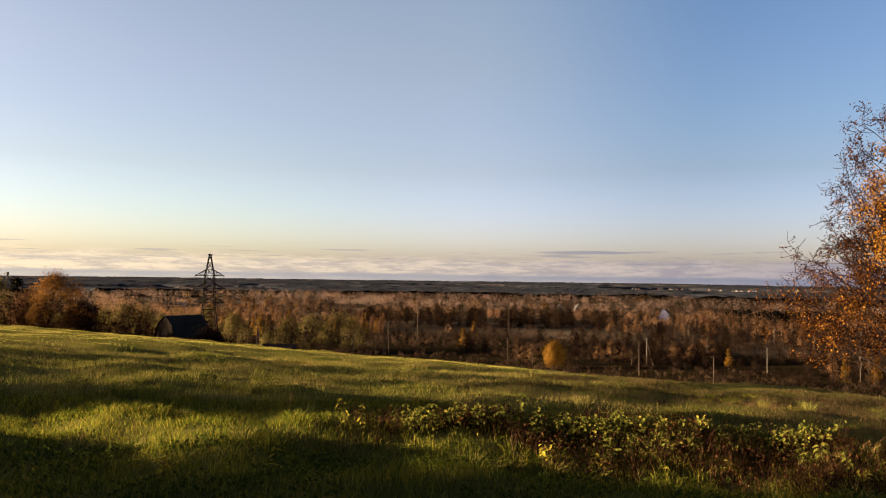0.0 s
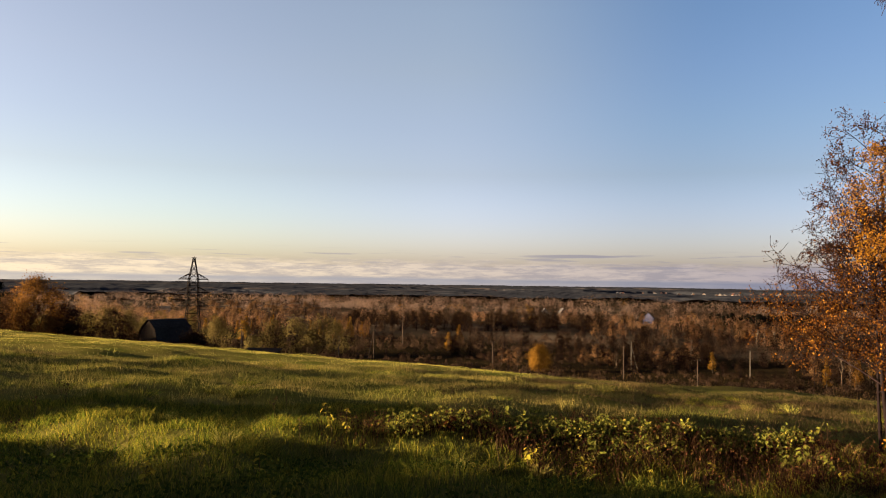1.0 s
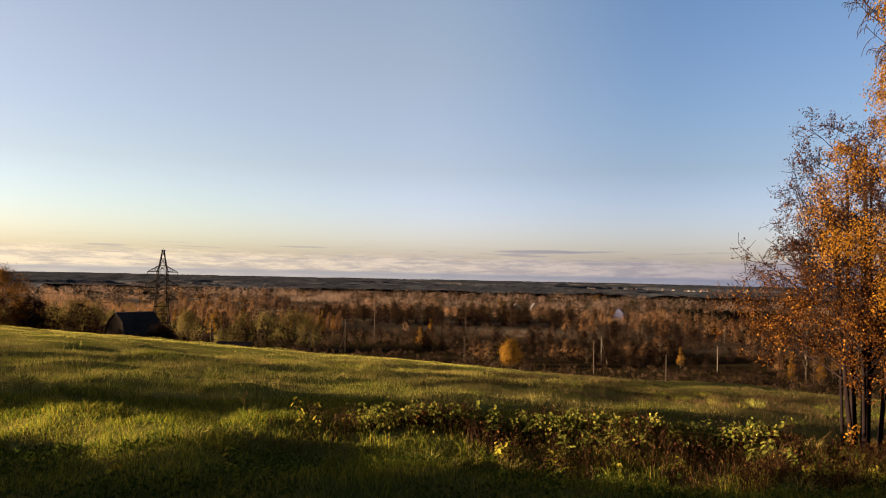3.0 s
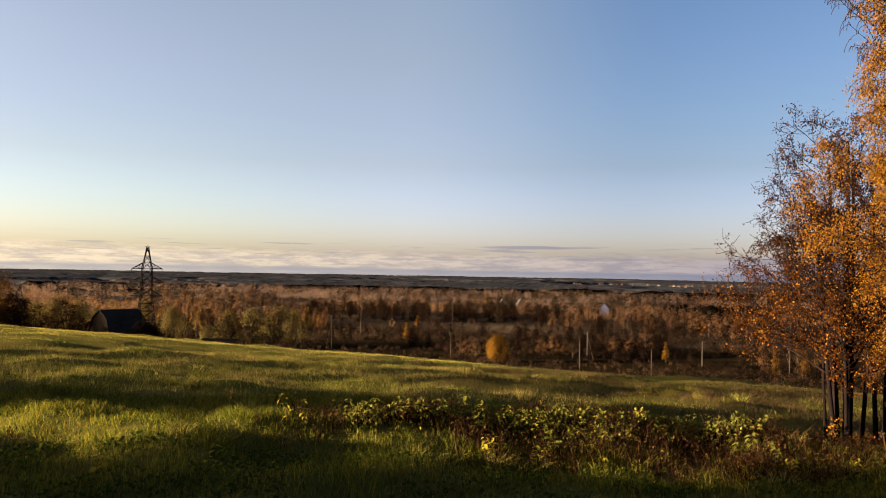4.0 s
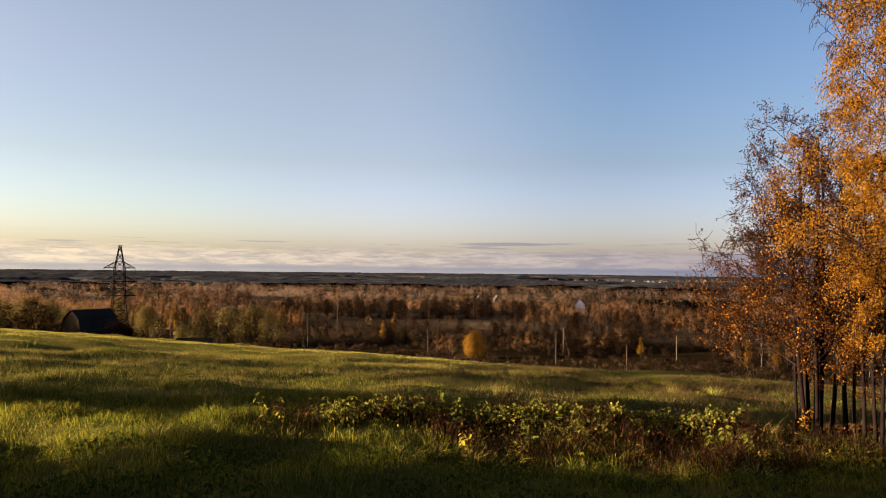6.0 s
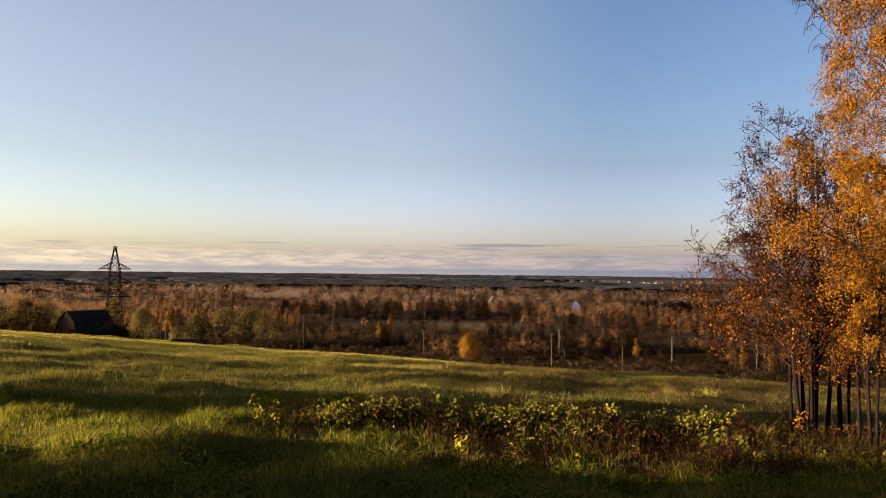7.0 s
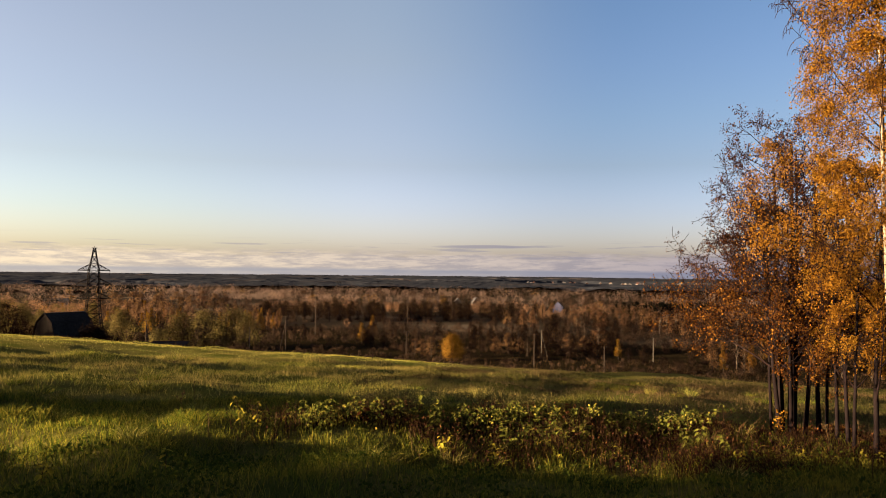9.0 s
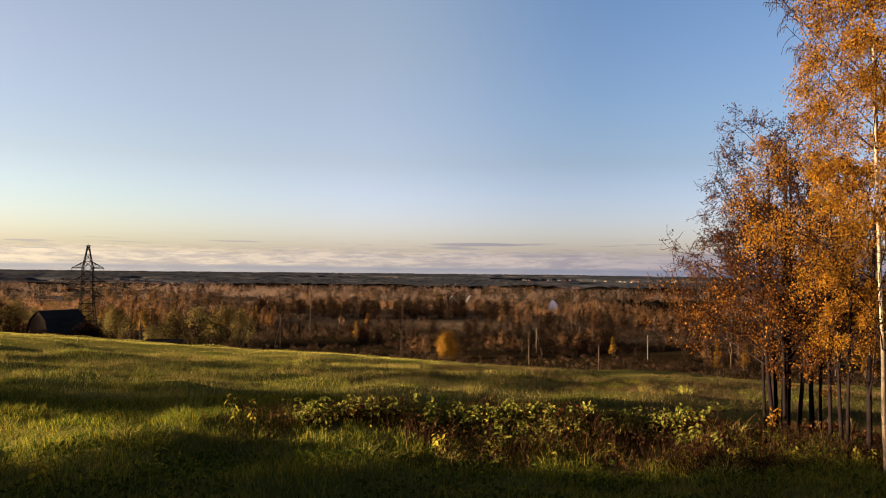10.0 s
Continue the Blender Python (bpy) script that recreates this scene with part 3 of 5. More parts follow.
def build_barn():
    """A dark barn with a broken roof, its gable to the sun."""
    at = on_ground(-18.75, 232)
    L, Wd, eave, brk, top = 11.4, 9.0, 3.0, 7.0, 9.2
    ob = thing("barn", at, "old dark weathered barn with a steep double-pitched roof", "barn", turn=55)
    prof = [(-Wd / 2, 0), (-Wd / 2, eave), (-Wd * 0.34, brk), (0, top), (Wd * 0.34, brk), (Wd / 2, eave), (Wd / 2, 0)]
    for x, s in ((-L / 2, -1), (L / 2, 1)):
        g = Shape()
        for (y0, z0), (y1, z1) in ((prof[1], prof[2]), (prof[2], prof[3]), (prof[3], prof[4]), (prof[4], prof[5])):
            g.slab([(x, y0, 0), (x, y1, 0), (x, y1, z1 - 0.1), (x, y0, z0 - 0.1)], 0.12)
        w = part("gable_wall", g.done("gable_wall", PLANK), ob)
        part("window", Shape().box(x + s * 0.2 - 0.05, -2.6, 1.2, x + s * 0.2 + 0.05, -1.6, 2.3).done("window", GLASS), w, "dark small window")
        d = part("door", Shape().box(x + s * 0.22 - 0.06, 0.2, 0.0, x + s * 0.22 + 0.06, 2.4, 2.4).done("door", TIMBER), w, "grey timber barn door")
        for y in (0.45, 1.0, 1.55, 2.1):
            part("board", Shape().box(x + s * 0.3 - 0.02, y - 0.25, 0.05, x + s * 0.3 + 0.02, y + 0.24, 2.35).done("board", TIMBER), d)
    for y in (-Wd / 2, Wd / 2):
        part("side_wall", Shape().box(-L / 2 + 0.1, y - 0.1, -1.5, L / 2 - 0.1, y + 0.1, eave).done("side_wall", PLANK), ob)
    for s in (-1, 1):
        roof = part("roof_slope", Shape().slab([(-L / 2 - 0.5, s * Wd * 0.34, brk), (L / 2 + 0.5, s * Wd * 0.34, brk),
                                                (L / 2 + 0.5, s * 0.02, top + 0.1), (-L / 2 - 0.5, s * 0.02, top + 0.1)], 0.1 * s).done("roof_slope", SHEET), ob)
        low = part("roof_slope", Shape().slab([(-L / 2 - 0.5, s * (Wd / 2 + 0.4), eave - 0.4), (L / 2 + 0.5, s * (Wd / 2 + 0.4), eave - 0.4),
                                               (L / 2 + 0.5, s * Wd * 0.34, brk), (-L / 2 - 0.5, s * Wd * 0.34, brk)], 0.1 * s).done("roof_slope", SHEET), ob)
        for k in range(15):
            x = -L / 2 + k * L / 14
            part("roof_seam", Shape().slab([(x - 0.05, s * (Wd / 2 + 0.42), eave - 0.38), (x + 0.05, s * (Wd / 2 + 0.42), eave - 0.38),
                                            (x + 0.05, s * (Wd * 0.34 + 0.05), brk + 0.06), (x - 0.05, s * (Wd * 0.34 + 0.05), brk + 0.06)], 0.05 * s).done("roof_seam", SHEET), low)
    part("ridge_cap", Shape().box(-L / 2 - 0.5, -0.25, top + 0.05, L / 2 + 0.5, 0.25, top + 0.2).done("ridge_cap", ROOF_GREY), ob)


build_barn()


def build_house(az, d, length, width, eave, top, wall_mat, roof_mat, turn, label, name="house", lift=0.0, windows=3):
    ob = thing(name, on_ground(az, d, lift), label, "house" if name == "house" else "building", "far houses of the town", turn)
    L, Wd = length / 2, width / 2
    for y in (-Wd, Wd):
        part("wall", Shape().box(-L + 0.2, y - 0.12, -1.0, L - 0.2, y + 0.12, eave).done("wall", wall_mat), ob)
    for x in (-L, L):
        edge = [(-Wd, -1), (0, -1), (Wd, -1), (Wd, eave), (0, top - 0.15), (-Wd, eave)]
        pts = [(x - 0.1, y, z) for y, z in edge] + [(x + 0.1, y, z) for y, z in edge]
        part("gable", Shape().quads(pts, [(0, 1, 4, 5), (1, 2, 3, 4), (11, 10, 7, 6), (10, 9, 8, 7)] + [(k, k + 6, (k + 1) % 6 + 6, (k + 1) % 6) for k in range(6)]).done("gable", wall_mat), ob)
    for s in (-1, 1):
        part("roof", Shape().slab([(-L - 0.4, s * (Wd + 0.5), eave - 0.35), (L + 0.4, s * (Wd + 0.5), eave - 0.35),
                                   (L + 0.4, 0, top), (-L - 0.4, 0, top)], 0.15 * s).done("roof", roof_mat), ob)
    for k in range(windows):
        x = -L + (k + 0.5) * length / windows
        w = part("window", Shape().box(x - 0.55, -Wd - 0.16, 1.0, x + 0.55, -Wd - 0.1, 2.3).done("window", PLASTER), ob)
        part("pane", Shape().box(x - 0.45, -Wd - 0.18, 1.1, x + 0.45, -Wd - 0.165, 2.2).done("pane", GLASS), w)
    w = part("window", Shape().box(-L - 0.3, -0.6, 1.0, -L - 0.2, 0.6, 2.3).done("window", PLASTER), ob)
    part("pane", Shape().box(-L - 0.33, -0.5, 1.1, -L - 0.305, 0.5, 2.2).done("pane", GLASS), w)
    if name == "house":
        part("chimney", Shape().box(L * 0.3, -0.3, top - 0.9, L * 0.3 + 0.6, 0.3, top + 0.9).done("chimney", BRICK_WALL), ob)
    return ob


def build_shed():
    """A low dark shed whose roof just clears the field's edge."""
    ob = thing("shed", on_ground(-11.8, 205), "low dark timber shed with a flat sheet roof", "shed", turn=-6)
    part("wall", Shape().box(-5.5, -2.5, -1.0, 3.0, 2.5, 2.3).done("wall", PLANK), ob)
    part("roof", Shape().slab([(-6, -3, 2.3), (3.4, -3, 2.3), (3.4, 3, 3.1), (-6, 3, 3.1)], 0.15).done("roof", SHEET), ob)
    part("lean_to_roof", Shape().slab([(3.4, -2, 2.0), (6.4, -2, 1.0), (6.4, 2, 1.0), (3.4, 2, 2.0)], 0.12).done("lean_to_roof", ROOF_GREY), ob)


build_shed()
build_house(16.25, 670, 11.0, 8.5, 4.8, 9.4, BLUE_WALL, PALE_ROOF, 70, "blue house with a pale grey steep roof", lift=0.0)
build_house(8.75, 780, 9, 7, 3.6, 8.2, PLASTER, ROOF_GREY, 88, "white gabled house behind dark trees")
build_house(10.1, 800, 9, 7, 3.6, 8.2, PLASTER, PALE_ROOF, 94, "small white gabled house behind dark trees")
build_house(24.3, 2050, 70, 18, 10.0, 12.0, WHITE, PALE_ROOF, 8, "long low white shed on the edge of town", "warehouse", windows=12)
build_house(25.9, 1980, 90, 20, 10.0, 12.0, WHITE, ROOF_GREY, 5, "long low pale shed on the edge of town", "warehouse", windows=12)
build_house(-19.3, 760, 20, 9, 4.0, 6.0, WHITE, PALE_ROOF, 10, "low white shed among the birches", "warehouse", windows=6)
rng = np.random.default_rng(21)
for k in range(64):
    az, d = (rng.uniform(12, 29), rng.uniform(1950, 2600)) if k % 4 else (rng.uniform(-4.5, 9.5), rng.uniform(2300, 2700))
    wall = (WHITE, BRICK_WALL, PLASTER, WHITE)[k % 4 if k % 3 else 0]
    roof = (ROOF_RED, PALE_ROOF, ROOF_GREY)[k % 3]
    say = {PLASTER: "pale grey", BRICK_WALL: "brick", WHITE: "white"}[wall] + " house with a " + {ROOF_RED: "red", PALE_ROOF: "pale", ROOF_GREY: "grey"}[roof] + " roof on the far plain"
    build_house(az, d, rng.uniform(9, 14), rng.uniform(7, 9), rng.uniform(4, 6), rng.uniform(8, 11), wall, roof, 90 + rng.uniform(-18, 18), say, windows=2)

# ---- woods ----


def crown_points(rng, n, height, width, base, shape, fuzz=0.12, clumps=44):
    """Points of an uneven crown: several clumps inside an egg or spire, with gaps."""
    t = rng.uniform(0.0, 1.0, clumps)
    if shape == "spire":
        rad = width * (1.02 - t) * 0.5
    elif shape == "ball":
        rad = width * 0.5 * np.sqrt(np.clip(1 - (2 * t - 0.9) ** 2, 0.05, 1))
    else:
        rad = width * 0.5 * np.sin(np.clip(t * 0.8 + 0.2, 0, 1) * math.pi) ** 0.7
    ang = rng.uniform(0, math.tau, clumps)
    off = rad * np.sqrt(rng.uniform(0.15, 1.0, clumps))
    C = np.stack([off * np.cos(ang), off * np.sin(ang), base + t * (height - base)], -1)
    k = rng.integers(0, clumps, n)
    s = width * fuzz * (0.6 + 0.8 * rng.uniform(size=clumps))[k][:, None]
    P = C[k] + rng.normal(size=(n, 3)) * s * [1, 1, 1.1]
    return P, C


def build_tree(kind, look_name, height, width, base, shape, n, piece, label, seed, trunk_mat=BARK, stems=1, droopy=0.7, slim=0.22, fuzz=0.095, clumps=44):
    rng = np.random.default_rng(seed)
    ob = thing(kind, (0, 0, 0), label, "shrub" if kind == "shrub" else "tree", kind.replace("_tree", "") + "s of the plain")
    P, C = crown_points(rng, n, height, width, base, shape, fuzz, clumps)
    S = []
    for s in range(stems):
        x, y = (0, 0) if stems == 1 else rng.normal(size=2) * width * 0.07
        tx, ty = rng.normal(size=2) * width * (0.05 if stems == 1 else 0.2)
        r0 = height * 0.011 + 0.03
        pts = [Vector((x + tx * f ** 1.3, y + ty * f ** 1.3, -0.6 + (height * (0.9 if shape != "ball" else 0.72) + 0.6) * f)) + Vector((*rng.normal(size=2) * 0.08, 0)) for f in np.linspace(0, 1, 7)]
        for k in range(6):
            S.append((*pts[k], *pts[k + 1], r0 * (1 - k / 6.5), r0 * (1 - (k + 1) / 6.5)))
    for c in C[::2]:
        f = max(0.12, (c[2] - 0.28 * (height - base)) / height)
        S.append((S[0][0] * (1 - f), S[0][1] * (1 - f), f * height * 0.96, *c, height * 0.004, 0.015))
    V, F = tubes(S, 4)
    part("trunk", mesh("trunk", V, F, trunk_mat, True), ob)
    D = (P - [0, 0, base + 0.42 * (height - base)]) / [width, width, 0.8 * (height - base)]
    V, F = slivers(P, piece, rng, droopy, slim)
    part("crown", mesh("crown", V, F, CROWNS[look_name], normals=outward(D, rng)), ob)
    return ob


KINDS = {
    "birch_rust": [build_tree("birch_tree", "rust", 14, 4.6, 2.0, "egg", 1500, 0.5, "slender birch with thin rust-brown autumn crown", 31 + k, PALE_BARK if k == 0 else BARK, slim=0.2, droopy=1.2) for k in range(3)],
    "birch_bare": [build_tree("birch_tree", "brown", 15, 4.8, 1.8, "egg", 1200, 0.55, "slender half-bare birch with brown twigs", 41 + k, PALE_BARK if k == 1 else BARK, slim=0.14, droopy=1.4) for k in range(3)],
    "birch_gold": [build_tree("birch_tree", "gold", 12, 3.8, 1.4, "spire", 1600, 0.42, "slender birch with golden autumn leaves", 51 + k, PALE_BARK, slim=0.24, droopy=1.0) for k in range(2)],
    "willow": [build_tree("willow_tree", "olive", 11, 8.5, 0.5, "ball", 3800, 0.46, "broad bushy willow with olive-green leaves", 61 + k, stems=4, slim=0.24, fuzz=0.12, clumps=60) for k in range(2)],
    "alder": [build_tree("alder_tree", "dark", 12, 6.0, 0.4, "ball", 1500, 0.55, "dense leafless alder, its dark brown deepened for shade", 71 + k, stems=3, slim=0.18, droopy=1.1, fuzz=0.12) for k in range(2)],
    "spruce": [build_tree("spruce_tree", "spruce", 16, 5.0, 0.8, "spire", 1600, 0.7, "dark green spruce standing among autumn birches", 81 + k, droopy=-0.6, slim=0.3) for k in range(2)],
    "thicket": [build_tree("shrub", "brown", 3.4, 4.2, 0.1, "ball", 700, 0.33, "low brown leafless thicket", 91 + k, stems=4, slim=0.2, droopy=1.1, fuzz=0.12) for k in range(2)],
}
USED = set()


def plant(kind, az, d, scale=1.0, wide=1.0, rng=np.random.default_rng(5)):
    """Set a tree of that kind on the ground at a bearing and distance."""
    proto = KINDS[kind][int(rng.integers(len(KINDS[kind])))]
    m = Matrix.Translation(on_ground(az, d)) @ pose(0, 0, 0, 0, 0, rng.uniform(0, 360)) @ Matrix.Diagonal((scale * wide, scale * wide, scale, 1))
    if proto not in USED:
        USED.add(proto)
        proto.matrix_basis = m
        return proto
    return copy_at(proto, m)


CLEARINGS = ((-0.8, 462, 4.4, 20), (23.2, 312, 3.0, 17), (16.25, 640, 1.0, 46), (9.3, 740, 1.4, 60), (20.5, 2250, 9.0, 420), (2.5, 2500, 7.5, 260), (-20.0, 1000, 7.0, 60), (-21.0, 1500, 9.0, 140),
             (-9.0, 800, 3.5, 40), (-20.0, 800, 6.0, 55), (-13.5, 940, 5.0, 60))


def open_land(az, d):
    """Whether a bearing and distance lie in one of the grassy clearings."""
    hit = np.zeros(np.shape(az), bool)
    for a, r, wa, wr in CLEARINGS:
        hit |= ((az - a) / wa) ** 2 + ((d - r) / wr) ** 2 < 1
    return hit


def build_woods():
    rng = np.random.default_rng(11)

    def grove(count, kinds, az0, az1, d0, d1, s0, s1, wide=1.0):
        for k in range(count):
            for tries in range(6):
                az, d = rng.uniform(az0, az1), rng.uniform(d0, d1)
                if not open_land(az, d):
                    plant(kinds[k % len(kinds)], az, d, rng.uniform(s0, s1), wide)
                    break

    # broad olive willows and the rows behind the barn
    for az, d, s in ((-11.2, 330, 1.25), (-9.6, 325, 1.35), (-7.8, 328, 1.4), (-6.8, 340, 1.15), (-22.6, 290, 1.25), (-21.2, 300, 1.15), (-23.8, 300, 1.0), (-12.8, 322, 0.7), (-15.2, 330, 1.2)):
        plant("willow", az, d, s, 1.15)
    grove(34, ("birch_gold", "birch_rust", "birch_rust"), -18, -3, 420, 520, 0.6, 0.85)
    grove(44, ("birch_rust", "willow", "birch_gold", "willow"), -33, -13, 400, 620, 0.6, 0.9, 1.3)
    grove(24, ("alder", "thicket", "willow"), -33, -14, 300, 400, 0.6, 0.8, 1.2)
    grove(16, ("willow",), -33, -16, 300, 420, 0.6, 0.9, 1.2)
    # thin birches and shrubs on the near plain
    grove(72, ("alder", "alder", "birch_bare", "alder", "thicket"), 9.5, 21, 300, 400, 0.4, 0.68, 1.25)
    grove(34, ("alder", "birch_bare", "thicket"), 1.0, 12, 330, 425, 0.4, 0.65, 1.25)
    grove(24, ("alder", "thicket"), -6, 4, 360, 420, 0.4, 0.6, 1.3)
    grove(78, ("alder", "birch_bare", "alder", "birch_rust", "alder"), 13, 42, 385, 520, 0.55, 0.85, 1.25)
    grove(26, ("birch_gold", "birch_rust", "birch_bare"), 25.3, 40, 270, 305, 0.6, 0.85)
    grove(24, ("alder", "birch_bare"), 26, 44, 300, 400, 0.6, 0.9)
    # the long dark wood past the clearing, its shade put into the crown colour
    grove(110, ("alder", "alder", "alder", "alder", "birch_bare"), -6, 13.5, 500, 590, 0.75, 0.95, 1.25)
    grove(60, ("spruce",), 20.5, 27.5, 600, 650, 0.5, 0.72, 1.7)
    grove(80, ("thicket",), -16, 34, 256, 330, 0.4, 1.0, 1.2)
    grove(36, ("thicket", "alder"), 15, 29, 285, 350, 0.35, 0.6, 1.3)
    # lit rows of birches behind the willows, and broad crowns beyond them
    for k, az in enumerate(np.linspace(-8.3, -4.8, 16)):
        plant(("birch_gold", "birch_rust")[k % 2], az + rng.uniform(-0.15, 0.15), rng.uniform(425, 455), rng.uniform(0.6, 0.85), 1.2)
    for k, az in enumerate(np.linspace(-16.4, -11.6, 20)):
        plant(("birch_rust", "birch_gold", "birch_rust")[k % 3], az + rng.uniform(-0.15, 0.15), rng.uniform(455, 500), rng.uniform(0.65, 0.95), 1.25)
    for az in np.linspace(-16.5, -8.5, 13):
        plant("birch_rust", az + rng.uniform(-0.2, 0.2), rng.uniform(600, 660), rng.uniform(0.9, 1.15), 2.3)
    for k, az in enumerate(np.linspace(12.5, 27.0, 26)):
        plant(("birch_rust", "birch_bare", "birch_rust")[k % 3], az + rng.uniform(-0.3, 0.3), rng.uniform(420, 520), rng.uniform(0.75, 1.0), 1.3)
    plant("birch_gold", 2.4, 405, 0.8, 1.6)
    # dark trees round the barn and along the field's upper edge
    for az, d, s in ((-23.6, 226, 0.62), (-22.8, 232, 0.6), (-22.1, 230, 0.8), (-21.6, 233, 0.75), (-21.0, 225, 0.42), (-24.4, 230, 0.7), (-25.6, 228, 0.6), (-29.6, 220, 0.7), (-31.0, 216, 0.8), (-32.5, 222, 0.9),
                     (-27.6, 212, 0.5), (-20.6, 232, 0.4), (-16.2, 228, 0.36), (-12.9, 204, 0.2), (-10.6, 203, 0.2), (-15.4, 234, 0.33), (-14.6, 240, 0.36), (-13.9, 238, 0.4)):
        plant("alder", az, d, s, 1.3)
    plant("spruce", -29.2, 232, 0.85, 1.3)
    plant("spruce", -28.7, 236, 0.7, 1.2)
    for az, d, s in ((20.6, 300, 0.62), (1.6, 350, 0.75)):
        plant("birch_gold", az, d, s, 1.5)
    for az, d, s in ((6.1, 288, 0.5), (6.8, 292, 0.52), (5.6, 300, 0.45), (11.6, 300, 0.55), (12.6, 310, 0.6), (13.4, 305, 0.5), (17.0, 310, 0.6), (18.2, 315, 0.55), (19.2, 330, 0.8)):
        plant("birch_rust", az, d, s, 1.7)


build_woods()


def round_tree(az, d, height, width, look_name, label, seed, n=6000, piece=0.4, fuzz=0.085):
    ob = build_tree("broad_tree", look_name, height, width, 0.5, "ball", n, piece, label, seed, stems=3, slim=0.3, fuzz=fuzz, clumps=120)
    ob.matrix_basis = Matrix.Translation(on_ground(az, d))


round_tree(8.4, 279, 8.8, 7.4, "gold", "round orange-gold autumn tree standing alone", 101, 13000, 0.3, 0.11)
round_tree(-26.9, 215, 14.0, 12.5, "amber", "broad rust-orange autumn tree at the field edge", 102, 17000, 0.34, 0.07)
round_tree(-28.6, 222, 9.0, 9.0, "rust", "low rust-brown autumn tree at the field edge", 103)
round_tree(-25.2, 222, 9.0, 8.0, "brown", "dark brown bare tree at the field edge", 104)
round_tree(-30.5, 230, 12.5, 10.0, "olive", "dark olive tree at the field edge", 105)
round_tree(-17.0, 222, 5.0, 9.0, "brown", "brown leafless shrub in front of the barn", 106)


def build_far_woods(name, label, mat, seed, bands, species):
    """Woods of the wide plain: every tree a cluster of leafy pieces."""
    rng = np.random.default_rng(seed)
    n, VV, FF, NN = 0, [], [], []
    for d0, d1, count, per, size, tall in bands:
        d = np.sqrt(rng.uniform(d0 ** 2, d1 ** 2, count))
        az = rng.uniform(-41, 48, count)
        x, y = d * np.sin(np.radians(az)), d * np.cos(np.radians(az))
        ok = ~open_land(az, d) & species(x, y, rng.uniform(size=count)) & (((az - 3.5) / 10.0) ** 2 + ((d - 535) / 65.0) ** 2 > 1)
        x, y = x[ok], y[ok]
        m = len(x)
        h = rng.uniform(0.6, 1.15, m) * tall * np.clip(0.85 + 0.4 * waves(x, y * 1.8, 130, 23), 0.35, 1.25)
        P = np.stack([x, y, ground_z(x, y)], -1)[:, None, :].repeat(per, 1)
        ball = rng.normal(size=(m, per, 3))
        ball *= (rng.uniform(0.25, 1.0, (m, per)) ** 0.45 / np.linalg.norm(ball, axis=2))[:, :, None]
        ball[:, :, :2] *= (h * rng.uniform(0.3, 0.56, m))[:, None, None]
        ball[:, :, 2] = (0.56 + 0.46 * ball[:, :, 2]) * h[:, None]
        P += ball
        mid = np.stack([0 * h, 0 * h, 0.45 * h], -1)[:, None, :]
        V, F = slivers(P.reshape(-1, 3), size, rng, 0.5, 0.3)
        NN.append(outward(((ball - mid) * [1, 1, 0.8]).reshape(-1, 3), rng))
        VV.append(V)
        FF.append(F + n)
        n += len(V)
    ob = new(name, mesh(name, np.concatenate(VV), np.concatenate(FF), mat, normals=np.concatenate(NN)))
    tagged(ob, label, "woods", kind="stuff")


mixed = lambda x, y: waves(x, y * 2.0, 700, 17) + 0.6 * waves(x, y, 160, 18)
lean_to_dark = lambda x, y: np.interp(x / y, [-0.5, 0.0, 0.2, 0.4], [-0.15, 0.0, 0.35, 0.5])
belt = lambda x, y: waves(x * 0.4, y, 170, 37) + 0.25 * waves(x, y, 60, 38)
build_far_woods("scrub", "low brown scrub covering the near plain", WOODS["brown"], 12, ((235, 330, 900, 80, 0.3, 2.4), (330, 450, 1500, 90, 0.4, 4.6)), lambda x, y, r: x * 0.53 + y * 0.848 > 205)
build_far_woods("rust_woods", "rust-brown birch woods on the plain in autumn", WOODS["rust"], 13,
                ((430, 520, 520, 190, 0.46, 8.5), (520, 620, 800, 190, 0.55, 10.5), (620, 720, 900, 170, 0.65, 12.5)), lambda x, y, r: (belt(x, y) > lean_to_dark(x, y) - 0.1) & (r < 0.85))
build_far_woods("mauve_woods", "thin birch woods far out on the plain, mauve-brown with haze in the colour", WOODS["mauve"], 19, ((720, 1200, 4000, 100, 0.85, 14.0),), lambda x, y, r: (belt(x, y) > lean_to_dark(x, y) - 0.2) & (r < 0.9))
build_far_woods("brown_woods", "bare brown woods on the plain", WOODS["brown"], 14,
                ((430, 520, 450, 140, 0.5, 7.5), (520, 620, 700, 140, 0.55, 9), (620, 720, 800, 130, 0.65, 11), (720, 1200, 2200, 80, 0.9, 13)), lambda x, y, r: belt(x, y) <= lean_to_dark(x, y))
build_far_woods("golden_woods", "golden birches scattered through the woods", CROWNS["gold"], 15,
                ((430, 560, 110, 190, 0.46, 8.5), (560, 720, 150, 180, 0.6, 11), (720, 1200, 300, 90, 0.85, 13)), lambda x, y, r: belt(x, y) > 0.25 + lean_to_dark(x, y))
build_far_woods("spruce_woods", "dark spruce woods on the plain", CROWNS["spruce"], 16,
                ((600, 900, 900, 80, 1.1, 14), (900, 1500, 2600, 40, 1.7, 15)), lambda x, y, r: mixed(x, y) < -0.35)


